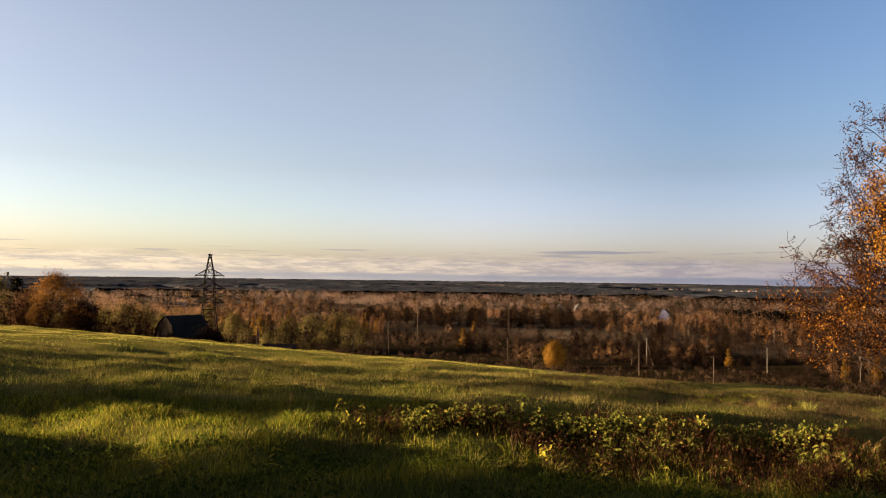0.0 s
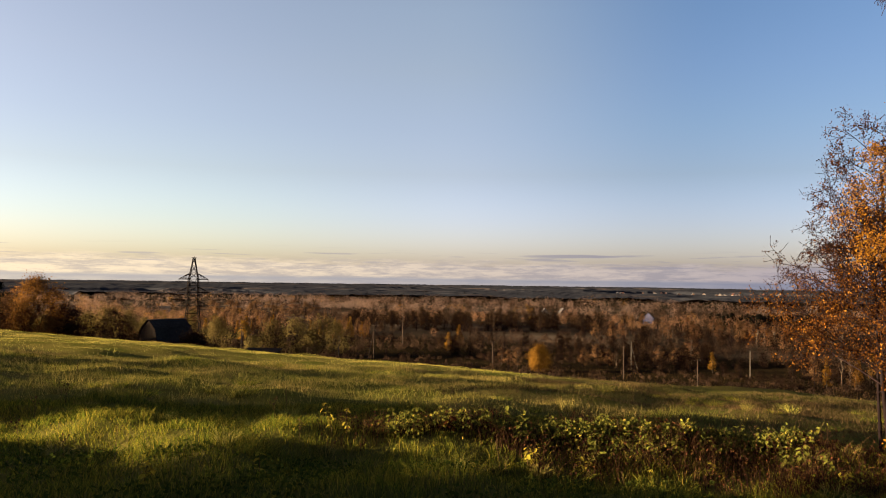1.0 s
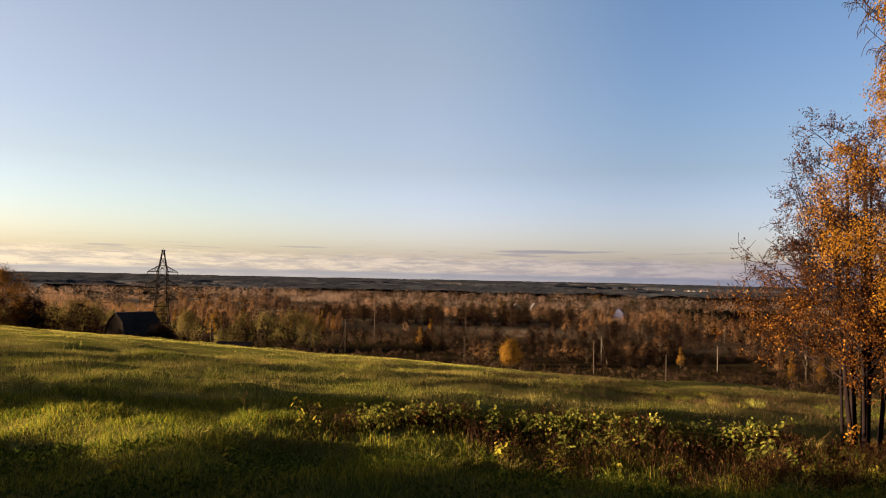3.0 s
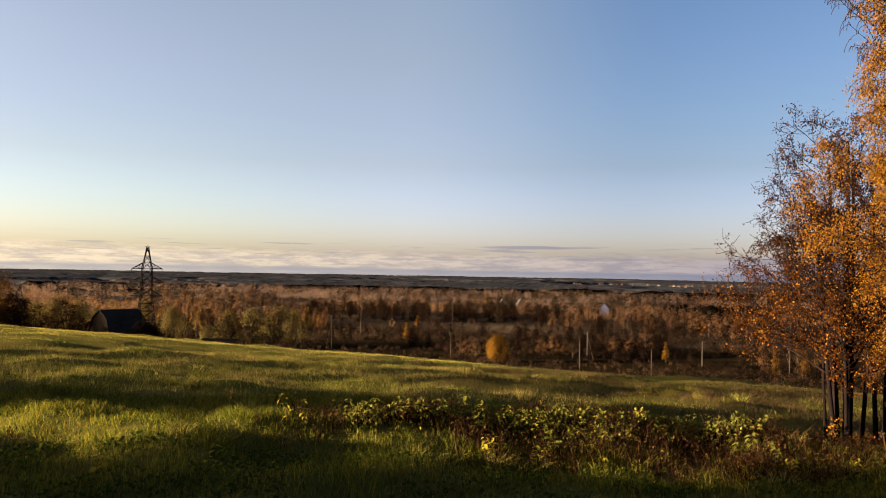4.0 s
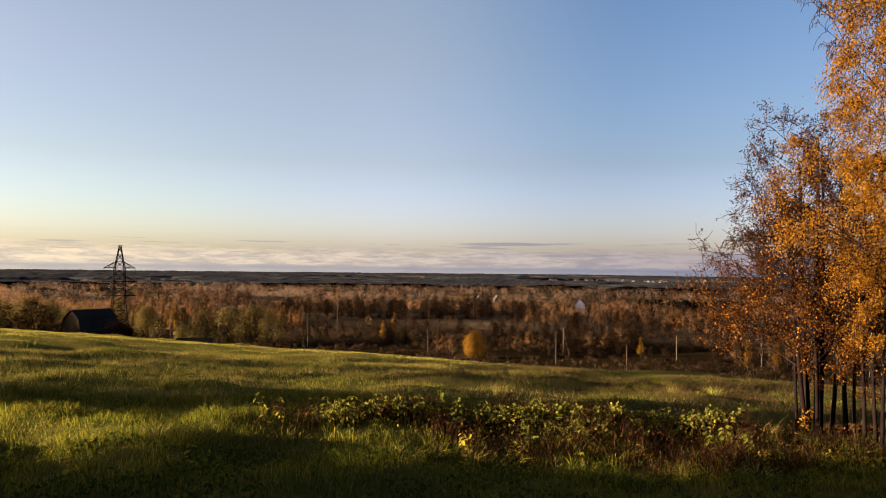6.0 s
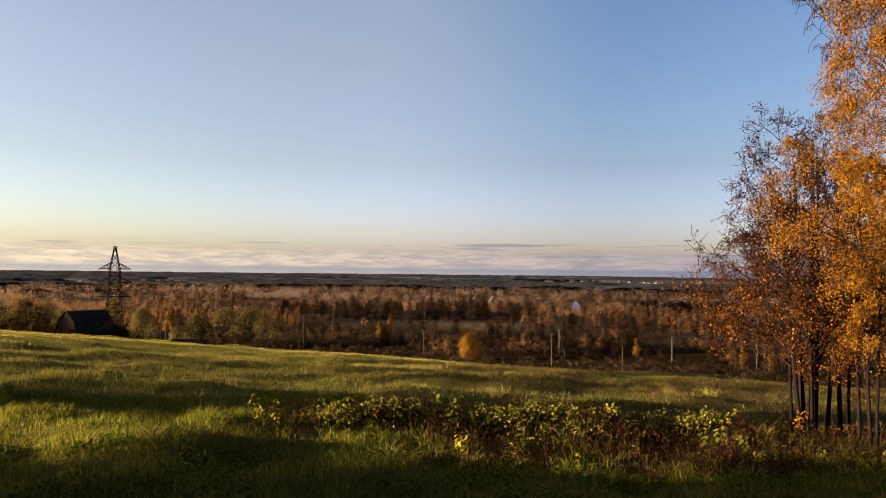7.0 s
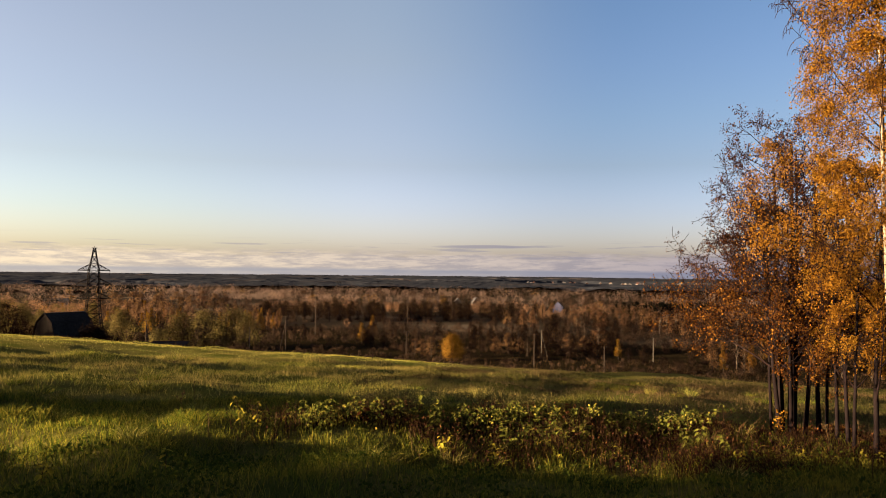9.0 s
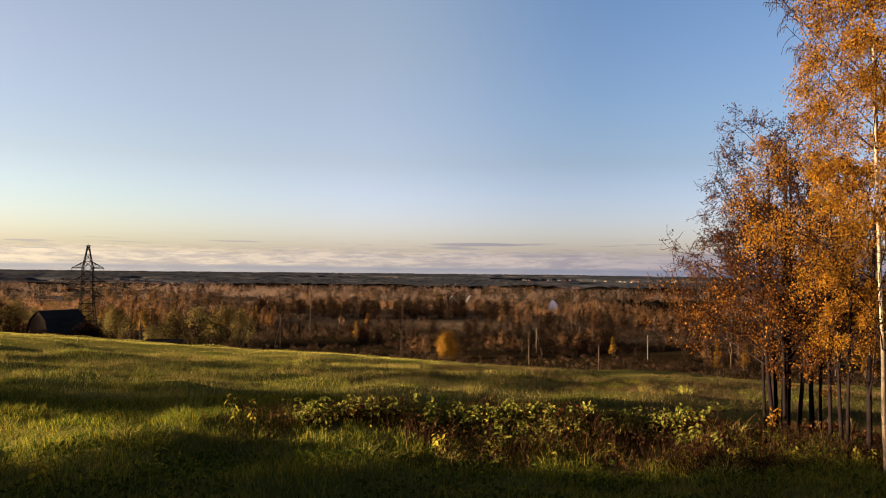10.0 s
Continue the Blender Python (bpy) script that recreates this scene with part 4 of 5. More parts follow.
def build_canopy():
    """The far woods as one uneven canopy over the plain, with fields let into it."""
    az = np.radians(np.arange(-42, 49, 0.16))
    d = [1180.0]
    while d[-1] < 4840:
        d.append(d[-1] * 1.0065 + 4)
    D, A = np.meshgrid(np.array(d), az, indexing="ij")
    x, y = D * np.sin(A), D * np.cos(A)
    rng = np.random.default_rng(77)
    land = mixed(x, y * 0.6) + 0.5 * waves(x, y * 2.4, 420, 29)
    wood = np.clip((1.25 - land) * 1.2, 0, 1) * ~open_land(np.degrees(A), D)
    tall = 12.5 + 1.3 * waves(x, y, 150, 31) + 0.6 * waves(x, y, 23, 32) + rng.normal(size=D.shape) * 0.3
    z = ground_z(x, y) - 1.0 + wood * tall
    V = np.stack([x, y, z], -1).reshape(-1, 3)
    i, j = np.meshgrid(np.arange(len(d) - 1), np.arange(len(az) - 1), indexing="ij")
    a = i * len(az) + j
    F = np.stack([a, a + 1, a + 1 + len(az), a + len(az)], -1).reshape(-1, 4)
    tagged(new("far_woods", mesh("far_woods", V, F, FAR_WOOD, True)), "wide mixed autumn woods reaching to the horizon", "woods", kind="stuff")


build_canopy()


def build_tower():
    """A white tower that rises over the far woods."""
    ob = thing("water_tower", on_ground(-29.75, 2400), "slim pale water tower over the far woods", "tower")
    part("shaft", Shape().tube((0, 0, -1), (0, 0, 26), 2.4, 2.2, 12).done("shaft", PLASTER, True), ob)
    part("tank", Shape().tube((0, 0, 26), (0, 0, 33), 3.2, 3.2, 12).done("tank", PLASTER, True), ob)


build_tower()

# ---- trees beside the field ----


def near_tree(name, label, at, stems, bark, leaf_mat, leaf_size, leaf_share, seed, per=2, spray=0.05, bare=(), low_mat=None, **how):
    """A tree of one or several stems, each (offset, heading, length, radius), with branches, twigs and single leaves."""
    rng = np.random.default_rng(seed)
    ob = thing(name, at, label, "tree")
    tips = []
    for off, heading, length, radius, *own in stems:
        groups, t = grow(rng, Vector(off), heading, length, radius, **(how | (own[0] if own else {})))
        V, F = tubes(groups[0], 8)
        trunk = part("trunk", mesh("trunk", V, F, bark, True), ob)
        for segs in groups[1:]:
            V, F = tubes(segs, 3)
            part("branch", mesh("branch", V, F, TWIG, True), trunk, "dark thin branch with twigs")
        tips += t
    for off, heading, length, radius in bare:
        groups, _ = grow(rng, Vector(off), heading, length, radius, levels=3, spread=48, kids=16, rise=0.1, droop=2.6, wobble=0.12, first=0.25, reach=0.5, fill=7)
        limb = part("bare_limb", mesh("bare_limb", *tubes(groups[0], 5), TWIG, True), ob, "nearly leafless limb with fine hanging twigs")
        for segs in groups[1:]:
            part("branch", mesh("branch", *tubes(segs, 3), TWIG, True), limb)
    P = np.array([tuple(p) for p in tips])
    z = np.clip(P[:, 2] / P[:, 2].max(), 0, 1)
    keep = rng.uniform(size=len(P)) < np.interp(z, np.linspace(0, 1, len(leaf_share)), leaf_share)
    P = np.repeat(P[keep], per, 0)
    P = P + rng.normal(size=P.shape) * spray
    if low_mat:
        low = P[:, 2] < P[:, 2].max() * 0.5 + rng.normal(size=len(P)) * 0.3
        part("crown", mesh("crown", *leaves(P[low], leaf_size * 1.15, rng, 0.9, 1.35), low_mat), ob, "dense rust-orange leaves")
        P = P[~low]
    V, F = leaves(P, leaf_size, rng, 0.9, 1.35)
    part("crown", mesh("crown", V, F, leaf_mat), ob, "autumn leaves")
    return ob


at = on_ground(32.18, 16.8, -0.1)
SKIRT = dict(spread=70, kids=19, rise=0.13, reach=0.58, first=0.3)
stems = [((0, 0, 0), (0.03, 0.0, 1), 6.15, 0.085), ((-0.15, 0.05, 0), (-0.01, 0.03, 1), 5.6, 0.07), ((0.12, 0.1, 0), (0.03, 0.04, 1), 5.9, 0.058),
         ((0.25, -0.05, 0), (0.04, -0.03, 1), 5.6, 0.05), ((-0.27, -0.05, 0), (-0.055, -0.02, 1), 4.8, 0.056, SKIRT),
         ((-0.1, -0.14, 0), (-0.015, -0.06, 1), 4.7, 0.045, SKIRT), ((-0.36, 0.06, 0), (-0.07, 0.02, 1), 4.3, 0.04, SKIRT)]
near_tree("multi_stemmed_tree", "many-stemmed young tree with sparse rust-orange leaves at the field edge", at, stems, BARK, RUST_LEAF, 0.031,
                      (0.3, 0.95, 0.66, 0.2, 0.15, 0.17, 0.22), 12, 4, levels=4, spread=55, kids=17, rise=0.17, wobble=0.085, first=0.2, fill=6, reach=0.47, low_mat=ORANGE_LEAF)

at = on_ground(38.2, 13.8, -0.1)
near_tree("birch_tree", "tall white-barked birch with dense golden leaves on hanging twigs", at, [((0, 0, 0), (-0.01, 0.02, 1), 12.5, 0.038)], BIRCH, GOLD_LEAF, 0.028,
                    (1.0, 0.9), 8, 6, levels=4, spread=52, kids=80, rise=0.05, droop=1.2, wobble=0.10, first=0.13, reach=0.165, fill=6, spray=0.09,
                    bare=[((-0.05, 0, 6.2), (-0.8, 0.5, 0.8), 2.5, 0.014), ((-0.05, 0, 6.9), (-0.8, 0.45, 0.7), 2.1, 0.012), ((-0.05, 0, 5.5), (-0.75, 0.5, 0.85), 2.0, 0.012)])
for k, (az, d, ln, r, share) in enumerate(((33.9, 17.4, 5.2, 0.055, 0.15), (34.35, 17.6, 4.6, 0.04, 0.15), (34.95, 16.2, 4.6, 0.042, 0.25), (35.6, 15.8, 5.0, 0.042, 0.35), (35.95, 15.6, 4.9, 0.038, 0.45), (37.2, 15.3, 6.3, 0.05, 0.5))):
    near_tree("young_tree", "thin dark-stemmed young tree with golden-brown leaves" if k > 1 else "thin dark-stemmed young tree with few rust-brown leaves", on_ground(az, d, -0.1), [((0, 0, 0), (0.02 * (k % 3 - 1), 0.0, 1), ln, r)], BARK, GOLD_LEAF if k > 1 else RUST_LEAF, 0.031,
                     (share, share), 20 + k, 5 if k > 2 else 3, levels=4, spread=45, kids=17, rise=0.2, wobble=0.08, first=0.26 if k < 3 else 0.15, reach=0.24, fill=5)

# ---- trees outside the view, on the sunny side: they shade the foot of the slope ----
rng = np.random.default_rng(44)
spots = [(-27 - 4 * (k % 2) + rng.uniform(-1, 1), 3.9 - 1.45 * k - 0.6 * (k % 2), 0.56) for k in range(15)]
spots += [(-29.5, 4.1, 0.44), (-50, 10.4, 0.6), (-41, 0.0, 0.74), (-35, 12.3, 0.5), (-38, 13.3, 0.54), (-46, 12.9, 0.66), (-33, 11.5, 0.34), (-40, -1.4, 0.86), (-41, -4.8, 0.9), (-42, -8.4, 0.9), (-52, -3.4, 1.0), (-53, -9.0, 0.95), (-51, -13.5, 0.9), (-60, 19.5, 0.75), (-64, 25.0, 0.7), (-75, 34.0, 0.95)]
# added unseen trees behind the standpoint: they hold off part of the sky's light
spots += [(3 * math.sin(k * 1.9) + 9.0 * (k - 3), -16 - 4 * (k % 3), 1.2 + 0.12 * (k % 4)) for k in range(8)]
for x, y, s in spots:
    copy_at(KINDS["willow"][int(rng.integers(2))], Matrix.Translation((x, y, float(ground_z(x, y)))) @ pose(0, 0, 0, 0, 0, rng.uniform(0, 360)) @ Matrix.Diagonal((s * 1.25, s * 1.25, s, 1)))

# ---- grass ----


def build_grass(name, label, count, r0, r1, az0, az1, height, width, seed, mat, mask=None, bend=0.35, joints=True, power=1.0, lean=(0, 0), lump=1.0):
    rng = np.random.default_rng(seed)
    f = rng.uniform(size=count) ** power
    d = np.sqrt(r0 ** 2 + (r1 ** 2 - r0 ** 2) * f)
    az = np.radians(rng.uniform(az0, az1, count))
    x, y = d * np.sin(az), d * np.cos(az)
    if mask is not None:
        ok = mask(x, y, rng)
        x, y, d = x[ok], y[ok], d[ok]
    n = len(x)
    z = ground_z(x, y) - 0.02
    tall = height * rng.uniform(0.5, 1.2, n) * (1 + 0.45 * waves(x, y, 3.0 * lump, seed + 50) + 0.5 * waves(x, y, 0.9 * lump, seed + 51))
    tall = np.clip(tall, height * 0.3, None)
    w = width * np.clip(d / r0, 1, 4) ** 0.6 * rng.uniform(0.6, 1.3, n)
    a = rng.uniform(0, math.tau, n)
    side = np.stack([np.cos(a), np.sin(a), np.zeros(n)], -1) * (w * 0.5)[:, None]
    out = np.stack([rng.normal(size=n) * 0.6 + lean[0], rng.normal(size=n) * 0.6 + lean[1], np.zeros(n)], -1) * (tall * bend)[:, None]
    root = np.stack([x, y, z], -1)
    mid = root + out * 0.35 + np.stack([0 * x, 0 * x, tall * 0.6], -1)
    tip = root + out * 1.1 + np.stack([0 * x, 0 * x, tall], -1)
    if joints:
        V = np.stack([root - side, root + side, mid + side * 0.8, mid - side * 0.8, tip], 1).reshape(-1, 3)
        k = np.arange(n)[:, None] * 5
        F = np.concatenate([k + [0, 1, 2], k + [0, 2, 3], k + [3, 2, 4]], 0)
    else:
        V = np.stack([root - side, root + side, tip], 1).reshape(-1, 3)
        F = np.arange(3 * n).reshape(-1, 3)
    tagged(new(name, mesh(name, V, F, mat)), label, "grass", kind="stuff")


field = lambda x, y, rng: (x * 0.53 + y * 0.848 + 14 * waves(x, y, 40, 77)) < 92
build_grass("meadow_grass", "rough green and straw-coloured meadow grass", 120000, 6.5, 19, -36, 44, 0.15, 0.007, 1, GRASS_GREEN, power=0.9, bend=0.75)
lower = lambda x, y, rng: x * 0.9 - y * 0.12 + 5 * waves(x, y * 2.2, 22, 78) + rng.normal(size=len(x)) * 1.2 > 0.5
upper = lambda x, y, rng: field(x, y, rng) & ~lower(x, y, np.random.default_rng(9))
rough = lambda x, y, rng: field(x, y, rng) & lower(x, y, np.random.default_rng(9))
for mask, mat, say in ((upper, GRASS, "rough green and straw-coloured meadow grass"), (rough, DIMMED_GRASS, "olive-brown rough meadow grass, darkened for the slope's weaker sun")):
    build_grass("meadow_grass", say, 170000, 19, 45, -36, 44, 0.17, 0.015, 2, mat, mask, power=0.8, bend=0.6, joints=False, lump=1.5)
    build_grass("meadow_grass", say, 290000, 42, 135, -36, 44, 0.12, 0.017, 3, mat, mask, power=0.8, bend=0.6, joints=False, lump=3.0)
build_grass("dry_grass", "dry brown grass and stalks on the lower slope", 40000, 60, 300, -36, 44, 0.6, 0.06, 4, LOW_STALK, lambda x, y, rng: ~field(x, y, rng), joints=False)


# ---- tufts that stand out of the meadow ----


def build_tuft(mat, seed, label, count=110, tall=0.34, spread=0.22):
    rng = np.random.default_rng(seed)
    a, r = rng.uniform(0, math.tau, count), spread * np.sqrt(rng.uniform(0, 1, count))
    root = np.stack([r * np.cos(a), r * np.sin(a), np.full(count, -0.03)], -1)
    out = np.stack([np.cos(a), np.sin(a), np.zeros(count)], -1) * (0.1 + r * 0.8)[:, None] + rng.normal(size=(count, 3)) * [0.05, 0.05, 0]
    h = tall * rng.uniform(0.5, 1.1, count)
    lift = np.stack([0 * h, 0 * h, h], -1)
    b = rng.uniform(0, math.tau, count)
    side = np.stack([np.cos(b), np.sin(b), 0 * b], -1) * 0.006
    V = np.stack([root - side, root + side, root + out * 0.4 + lift * 0.65 + side * 0.8, root + out * 0.4 + lift * 0.65 - side * 0.8, root + out * 1.2 + lift], 1).reshape(-1, 3)
    k = np.arange(count)[:, None] * 5
    F = np.concatenate([k + [0, 1, 2], k + [0, 2, 3], k + [3, 2, 4]], 0)
    ob = new("grass_tuft", mesh("grass_tuft", V, F, mat))
    return tagged(ob, label, "grass tuft", "tufts in the meadow")


TUFTS = [build_tuft(GRASS_GREEN, 1, "lush green grass tuft in the meadow"), build_tuft(GRASS, 2, "straw-yellow grass tuft in the meadow", 90, 0.42, 0.16),
         build_tuft(GRASS_GREEN, 3, "broad low green grass tuft in the meadow", 160, 0.26, 0.36)]
rng = np.random.default_rng(83)
for k in range(170):
    az, d = rng.uniform(-33, 34), 11.0 + 30 * rng.uniform() ** 1.3
    s = rng.uniform(0.35, 0.62) * (1 + d / 70)
    m = Matrix.Translation(on_ground(az, d)) @ pose(0, 0, 0, 0, 0, rng.uniform(0, 360)) @ Matrix.Diagonal((s * 1.3, s * 1.3, s, 1))
    if k < 3:
        TUFTS[k].matrix_basis = m
    else:
        copy_at(TUFTS[k % 3], m)
copy_at(TUFTS[2], Matrix.Translation(on_ground(-13.5, 21.3)) @ Matrix.Diagonal((1.1, 0.9, 1.0, 1)))

# ---- weeds along the foot of the slope ----


def leaf_mesh(seed, mat, size):
    """A broad pointed leaf with a folded midrib and a slight curl."""
    rng = np.random.default_rng(seed)
    n = 6
    V, F = [], []
    for k in range(n + 1):
        f = k / n
        w = size * 0.36 * math.sin(math.pi * min(1, f * 0.93 + 0.05)) ** 0.8 * rng.uniform(0.85, 1.1)
        y, z = size * f, -size * 0.30 * f * f
        V += [(-w, y, z + w * 0.35), (0, y, z), (w, y, z + w * 0.35)]
        if k:
            a = 3 * (k - 1)
            F += [(a, a + 1, a + 4, a + 3), (a + 1, a + 2, a + 5, a + 4)]
    return mesh("leaf", V, F, mat, True)


near_tree("tree_sucker", "short shoot with bright golden leaves at the tree's foot", on_ground(31.55, 16.4, -0.03), [((0, 0, 0), (-0.1, -0.05, 1), 0.62, 0.008)], BARK, GOLD_LEAF, 0.05,
          (1.0, 1.0), 60, 1, levels=2, spread=40, kids=7, rise=0.1, wobble=0.12, first=0.2, reach=0.3, fill=2)
WEED_LEAVES = [leaf_mesh(k, WEED_LEAF, 0.13) for k in range(4)]
OLD_LEAVES = [leaf_mesh(k + 9, RUST_LEAF, 0.11) for k in range(3)]
YELLOW_LEAVES = [leaf_mesh(k + 19, YELLOW_LEAF, 0.13) for k in range(3)]


def build_weed(at, height, pairs, seed, size=1.0, old=False, yellow=False):
    """An upright weed: a bent stem with pairs of broad leaves."""
    rng = np.random.default_rng(seed)
    say = "withered weed with curled rust-brown leaves" if old else "upright weed with broad yellow-green autumn leaves"
    say = "low weed with bright yellow autumn leaves" if yellow else say
    kinds = YELLOW_LEAVES if yellow else OLD_LEAVES if old else WEED_LEAVES
    ob = thing("weed", at, say, "weed", "weeds along the slope", rng.uniform(0, 360))
    lean = Vector((*rng.normal(size=2) * 0.12, 1))
    pts = [Vector((lean.x * f * f, lean.y * f * f, f)) * height for f in np.linspace(0, 1, 6)]
    part("stem", Shape.done(stem_of(pts), "stem", DRY), ob, "thin woody stem")
    for k in range(pairs):
        f = 0.3 + 0.7 * (k + rng.uniform(0, 0.8)) / pairs
        p = Vector((lean.x * f * f, lean.y * f * f, f)) * height
        turn = k * 90 + rng.uniform(-30, 30)
        for s in (0, 120, 240):
            if rng.uniform() < 0.12:
                continue
            leaf = part("leaf", kinds[int(rng.integers(3))], ob)
            g = size * rng.uniform(0.6, 1.15) * (0.75 + 0.4 * (1 - f))
            out = Matrix.Rotation(radians(turn + s), 3, "Z") @ Vector((0, rng.uniform(0.0, 0.1) * height, 0))
            leaf.matrix_basis = pose(*(p + out), rng.uniform(-45, 35), rng.uniform(-25, 25), turn + s) @ Matrix.Scale(g, 4)
    return ob


def stem_of(pts):
    s = Shape()
    for k, (p, q) in enumerate(zip(pts, pts[1:])):
        s.tube(p, q, 0.006 - k * 0.0008, 0.0052 - k * 0.0008, 5)
    return s


rng = np.random.default_rng(61)
for k in range(46):
    x = -0.9 + 8.4 * (k + rng.uniform(0, 1)) / 46
    y = 14.0 + rng.normal() * 0.5
    build_weed((x, y, float(ground_z(x, y)) - 0.02), rng.uniform(0.32, 0.62), int(rng.integers(4, 7)), 200 + k, rng.uniform(0.8, 1.2), k % 4 == 3)
for k, (az, d, h, n) in enumerate(((24.2, 14.6, 0.7, 7), (23.3, 14.8, 0.62, 6), (25.2, 14.7, 0.65, 6))):
    build_weed(on_ground(az, d, -0.02), h, n, 300 + k, 0.75)
for k, (az, d, h, n) in enumerate(((-19.86, 9.74, 0.3, 5), (-19.38, 9.72, 0.26, 4), (-12.1, 9.5, 0.3, 4), (-6.91, 12.98, 0.62, 6), (-5.86, 13.0, 0.5, 5),
                                   (7.6, 12.5, 0.42, 6), (8.13, 12.58, 0.38, 5), (11.49, 12.66, 0.36, 6), (12.02, 12.72, 0.3, 5), (28.92, 13.08, 0.3, 5),
                                   (20.61, 13.32, 0.3, 3), (16.45, 12.82, 0.24, 3), (28.98, 13.6, 0.28, 5), (28.42, 13.5, 0.25, 4), (32.91, 14.32, 0.34, 5),
                                   (34.96, 14.34, 0.22, 4), (36.62, 14.74, 0.26, 4), (37.42, 14.88, 0.26, 4))):
    build_weed(on_ground(az, d, -0.02), h, n, 320 + k, 0.72, yellow=True)

strip = lambda x, y, rng: (y < 14.9 + 0.02 * x + 0.4 * np.sin(x * 2.1)) & (y > 12.9 - 1.5 * np.clip((x - 1) / 4, 0, 1) + 0.5 * np.sin(x * 1.7 + 1)) & (x > -1.4 + rng.uniform(-0.5, 1.2, len(x)))
build_grass("dry_weeds", "dense dark red-brown dead stalks along the slope", 42000, 10.8, 20, -14, 44, 0.36, 0.008, 31, SHADED_STALK, lambda x, y, rng: strip(x, y, rng) & (x < 6.5 + rng.normal(size=len(x))), bend=0.6)
build_grass("dry_weeds", "low dark red-brown dead growth under the trees", 46000, 10.2, 20, 10, 44, 0.21, 0.009, 33, SHADED_STALK, lambda x, y, rng: (x > 5.5) & (y > 10.5 + 0.4 * np.sin(x * 2)) & (y < 15.5), bend=0.9)


def build_litter(name, label, count, area, mat, size, low, high, seed, keep):
    rng = np.random.default_rng(seed)
    x, y = rng.uniform(area[0], area[1], count), rng.uniform(area[2], area[3], count)
    ok = keep(x, y, rng)
    x, y = x[ok], y[ok]
    P = np.stack([x, y, ground_z(x, y) + rng.uniform(low, high, len(x))], -1)
    V, F = leaves(P, size, rng, 0.2, 1.4)
    tagged(new(name, mesh(name, V, F, mat)), label, "foliage", kind="stuff")


build_litter("withered_foliage", "small withered red-brown leaves on dead stalks", 15000, (-4, 13, 10.8, 15.6), WITHERED, 0.032, 0.03, 0.42, 71, lambda x, y, rng: strip(x, y, rng) & (rng.uniform(size=len(x)) < np.interp(x, [5, 8], [1, 0.35])))
build_litter("low_herbs", "low green broad-leaved herbs in the grass", 26000, (-9, 10, 6.5, 13), HERB, 0.05, 0.02, 0.16, 72, lambda x, y, rng: (waves(x, y, 2.2, 90) > 0.0) & (y < 11.6 + 0.14 * x))


def build_bramble(name, label, count, x0, x1, y0, depth, tall, mat, size, seed, gaps=0.0):
    """A hedge of leafy weeds: leaves crowd the uneven upper skin of a low bank of stems."""
    rng = np.random.default_rng(seed)
    x = rng.uniform(x0, x1, count)
    y = y0 + 0.25 * np.sin(x * 1.3) + rng.normal(size=count) * depth
    top = tall * (0.72 + 0.22 * waves(x, y * 2, 1.5, seed + 1) + 0.2 * waves(x, y, 0.55, seed + 2)) * np.exp(-((y - y0) / depth / 2.2) ** 2)
    ok = (waves(x, y, 2.1, seed + 3) > gaps - 0.9) & (top > 0.1)
    x, y, top = x[ok], y[ok], top[ok]
    P = np.stack([x, y, ground_z(x, y) + top * rng.uniform(0.35, 1.0, len(x)) ** 0.5], -1)
    V, F = leaves(P, size, rng, 0.35, 1.15)
    tagged(new(name, mesh(name, V, F, mat)), label, "foliage", kind="stuff")


build_bramble("bramble_foliage", "dense yellow-green bramble leaves along the slope", 8000, -0.7, 6.6, 14.0, 0.4, 0.46, WEED_LEAF, 0.06, 73)
build_bramble("bramble_foliage", "clump of yellow-green leafy shoots before the trees", 1300, 5.6, 7.2, 14.4, 0.3, 0.55, WEED_LEAF, 0.055, 75)
build_bramble("bramble_foliage", "rust-orange leafy undergrowth at the foot of the trees", 3600, 6.6, 11.5, 14.7, 0.5, 0.34, RUST_LEAF, 0.045, 77, 0.3)


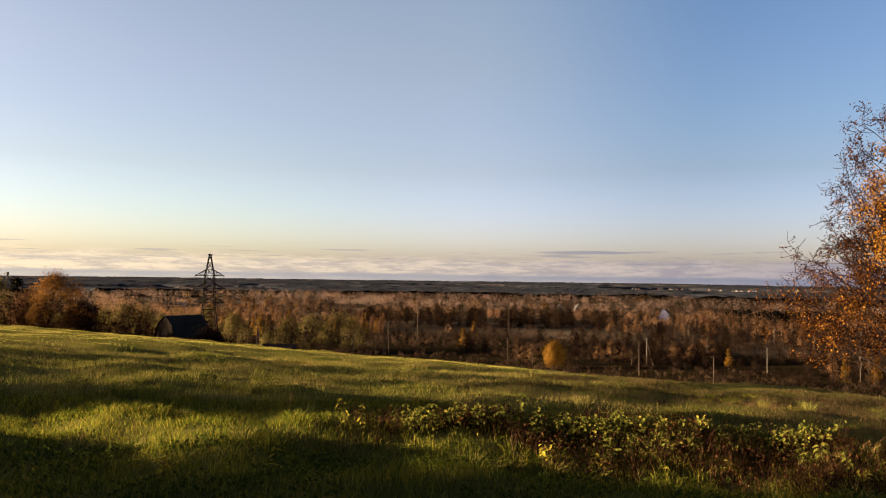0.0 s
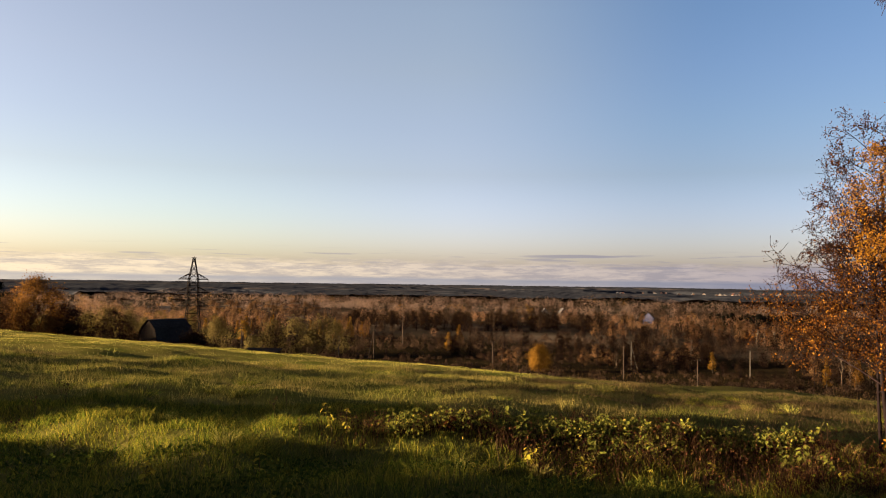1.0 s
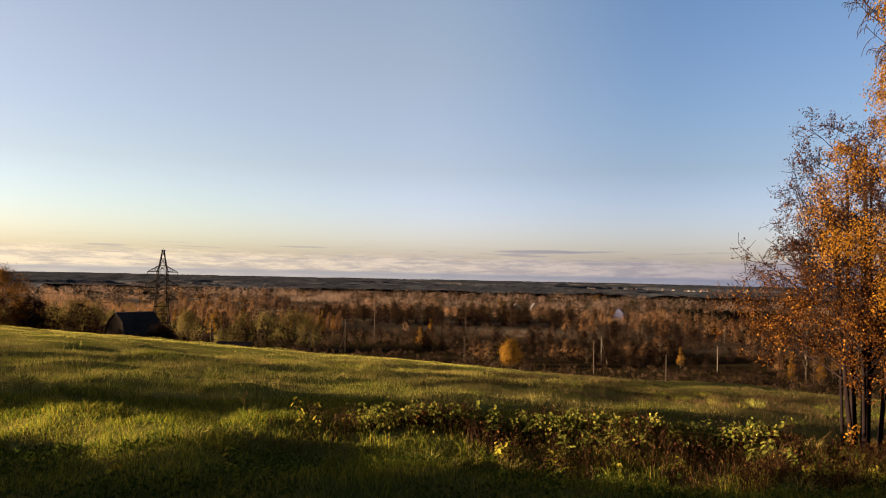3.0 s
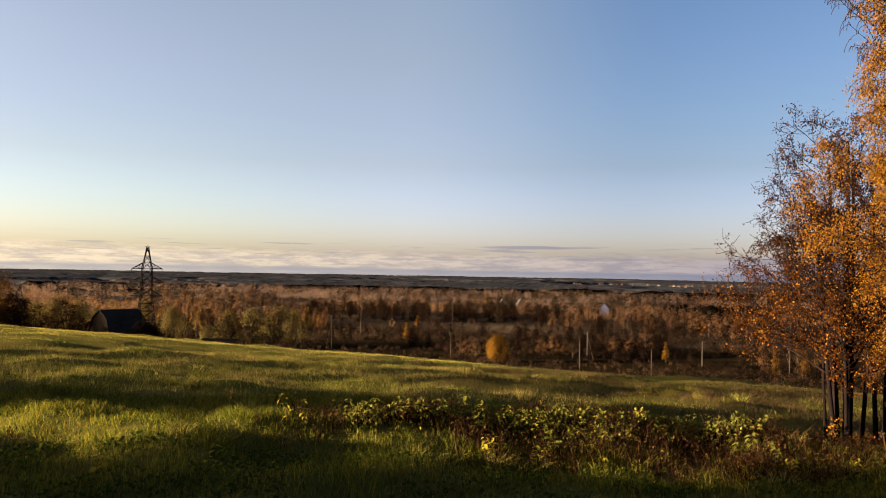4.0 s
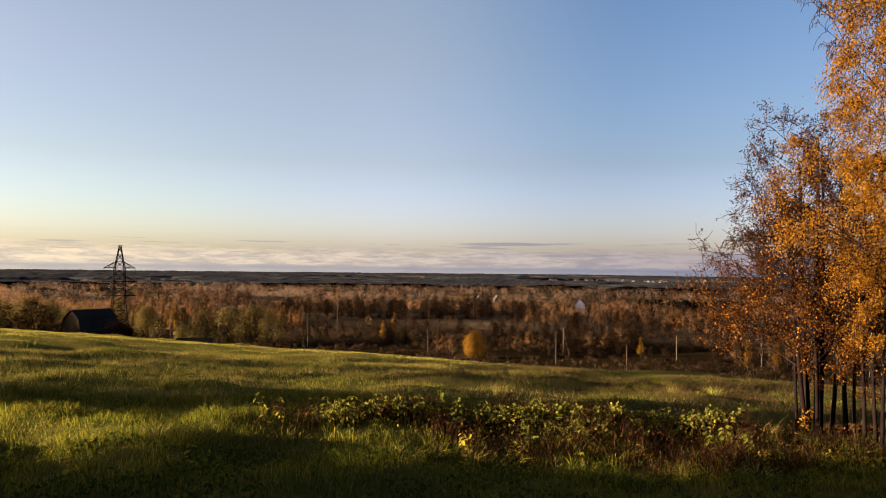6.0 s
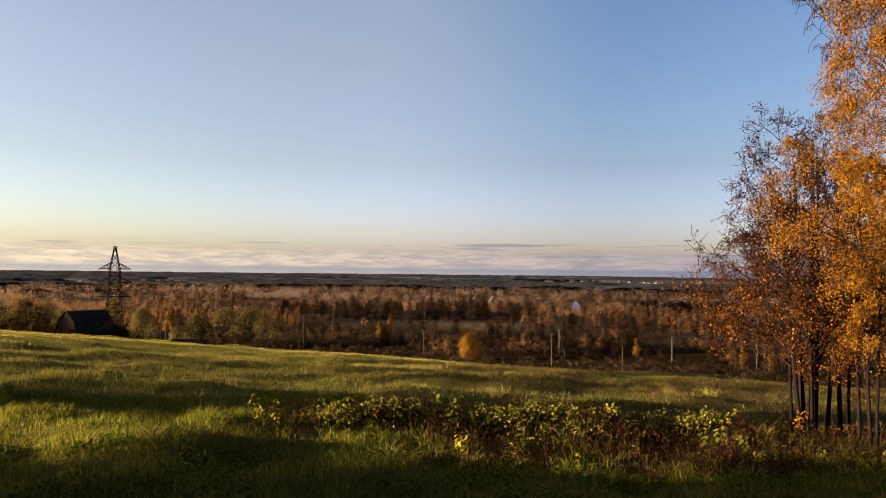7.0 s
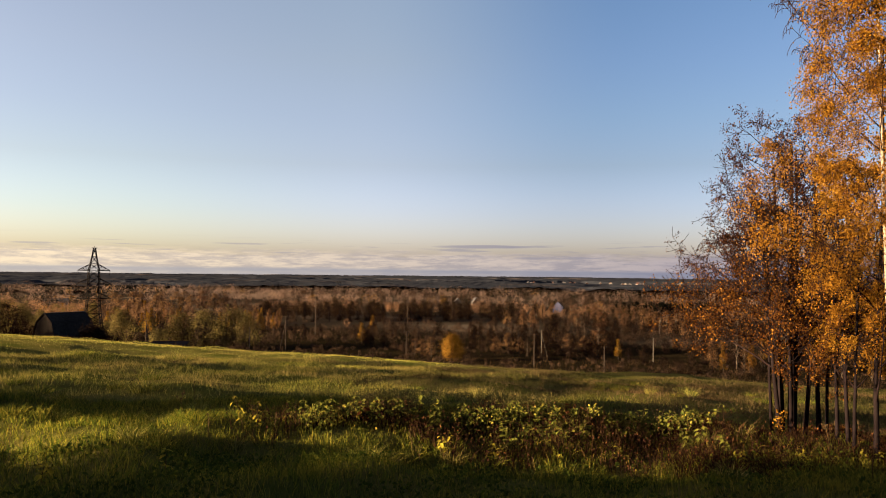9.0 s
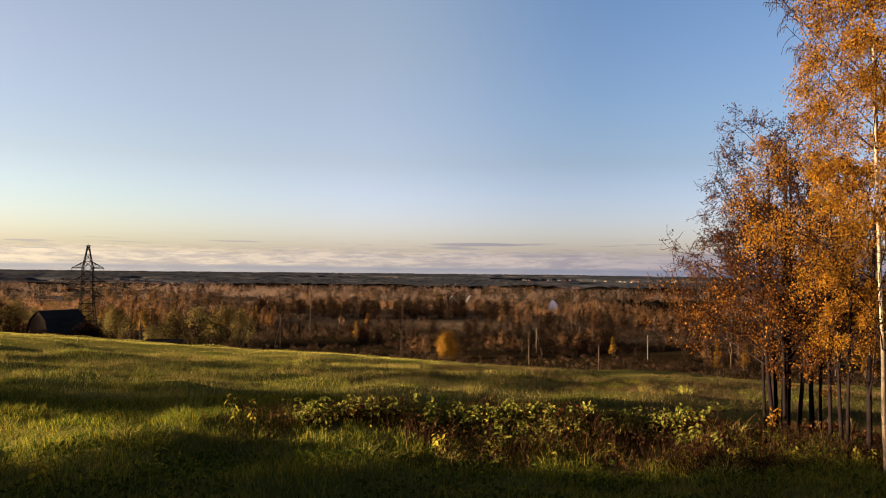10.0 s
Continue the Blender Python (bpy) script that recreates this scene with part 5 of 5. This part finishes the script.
def build_board():
    ob = new("white_board", Shape().slab([(-0.9, -0.35, 0.25), (0.9, -0.35, 0.25), (0.9, 0.35, 0.38), (-0.9, 0.35, 0.38)], 0.08).box(-0.8, -0.25, -0.1, -0.7, 0.25, 0.2).box(0.7, -0.25, -0.1, 0.8, 0.25, 0.2).done("white_board", WHITE))
    ob.matrix_basis = Matrix.Translation(on_ground(33.3, 118, 0.1)) @ pose(0, 0, 0, 0, 0, 10)
    tagged(ob, "white painted board on low trestles on the lower slope", "board")


build_board()


def build_dead_stalk(seed):
    """A dead flower stalk with a few side stems and dry heads."""
    rng = np.random.default_rng(seed)
    ob = thing("dead_flower_stalk", (0, 0, 0), "thin dead brown flower stalk with dry seed heads", "stalk", "dead stalks in the meadow")
    h = 0.55
    part("stem", Shape().tube((0, 0, -0.03), (0.03, 0.0, h * 0.55), 0.005, 0.004, 5).tube((0.03, 0, h * 0.55), (0.05, 0.02, h), 0.004, 0.003, 5).done("stem", DRY), ob)
    for k in range(4):
        a, z = k * 1.7 + rng.uniform(0, 0.5), h * rng.uniform(0.55, 0.85)
        p = Vector((0.03, 0, z))
        q = p + Vector((math.cos(a) * 0.08, math.sin(a) * 0.08, 0.12))
        part("side_stem", Shape().tube(p, q, 0.0028, 0.0022, 4).done("side_stem", DRY), ob)
        part("seed_head", Shape().tube(q, q + Vector((0, 0, 0.022)), 0.012, 0.016, 6).done("seed_head", DRY), ob)
    part("seed_head", Shape().tube((0.05, 0.02, h), (0.05, 0.02, h + 0.03), 0.014, 0.02, 6).done("seed_head", DRY), ob)
    return ob


STALKS = [build_dead_stalk(k) for k in range(3)]
rng = np.random.default_rng(92)
for k in range(54):
    az, d = rng.uniform(-30, 40), 11.5 + 18 * rng.uniform() ** 1.4
    s = rng.uniform(0.55, 1.0)
    m = Matrix.Translation(on_ground(az, d)) @ pose(0, 0, 0, rng.uniform(-8, 8), rng.uniform(-8, 8), rng.uniform(0, 360)) @ Matrix.Scale(s, 4)
    if k < 3:
        STALKS[k].matrix_basis = m
    else:
        copy_at(STALKS[k % 3], m)
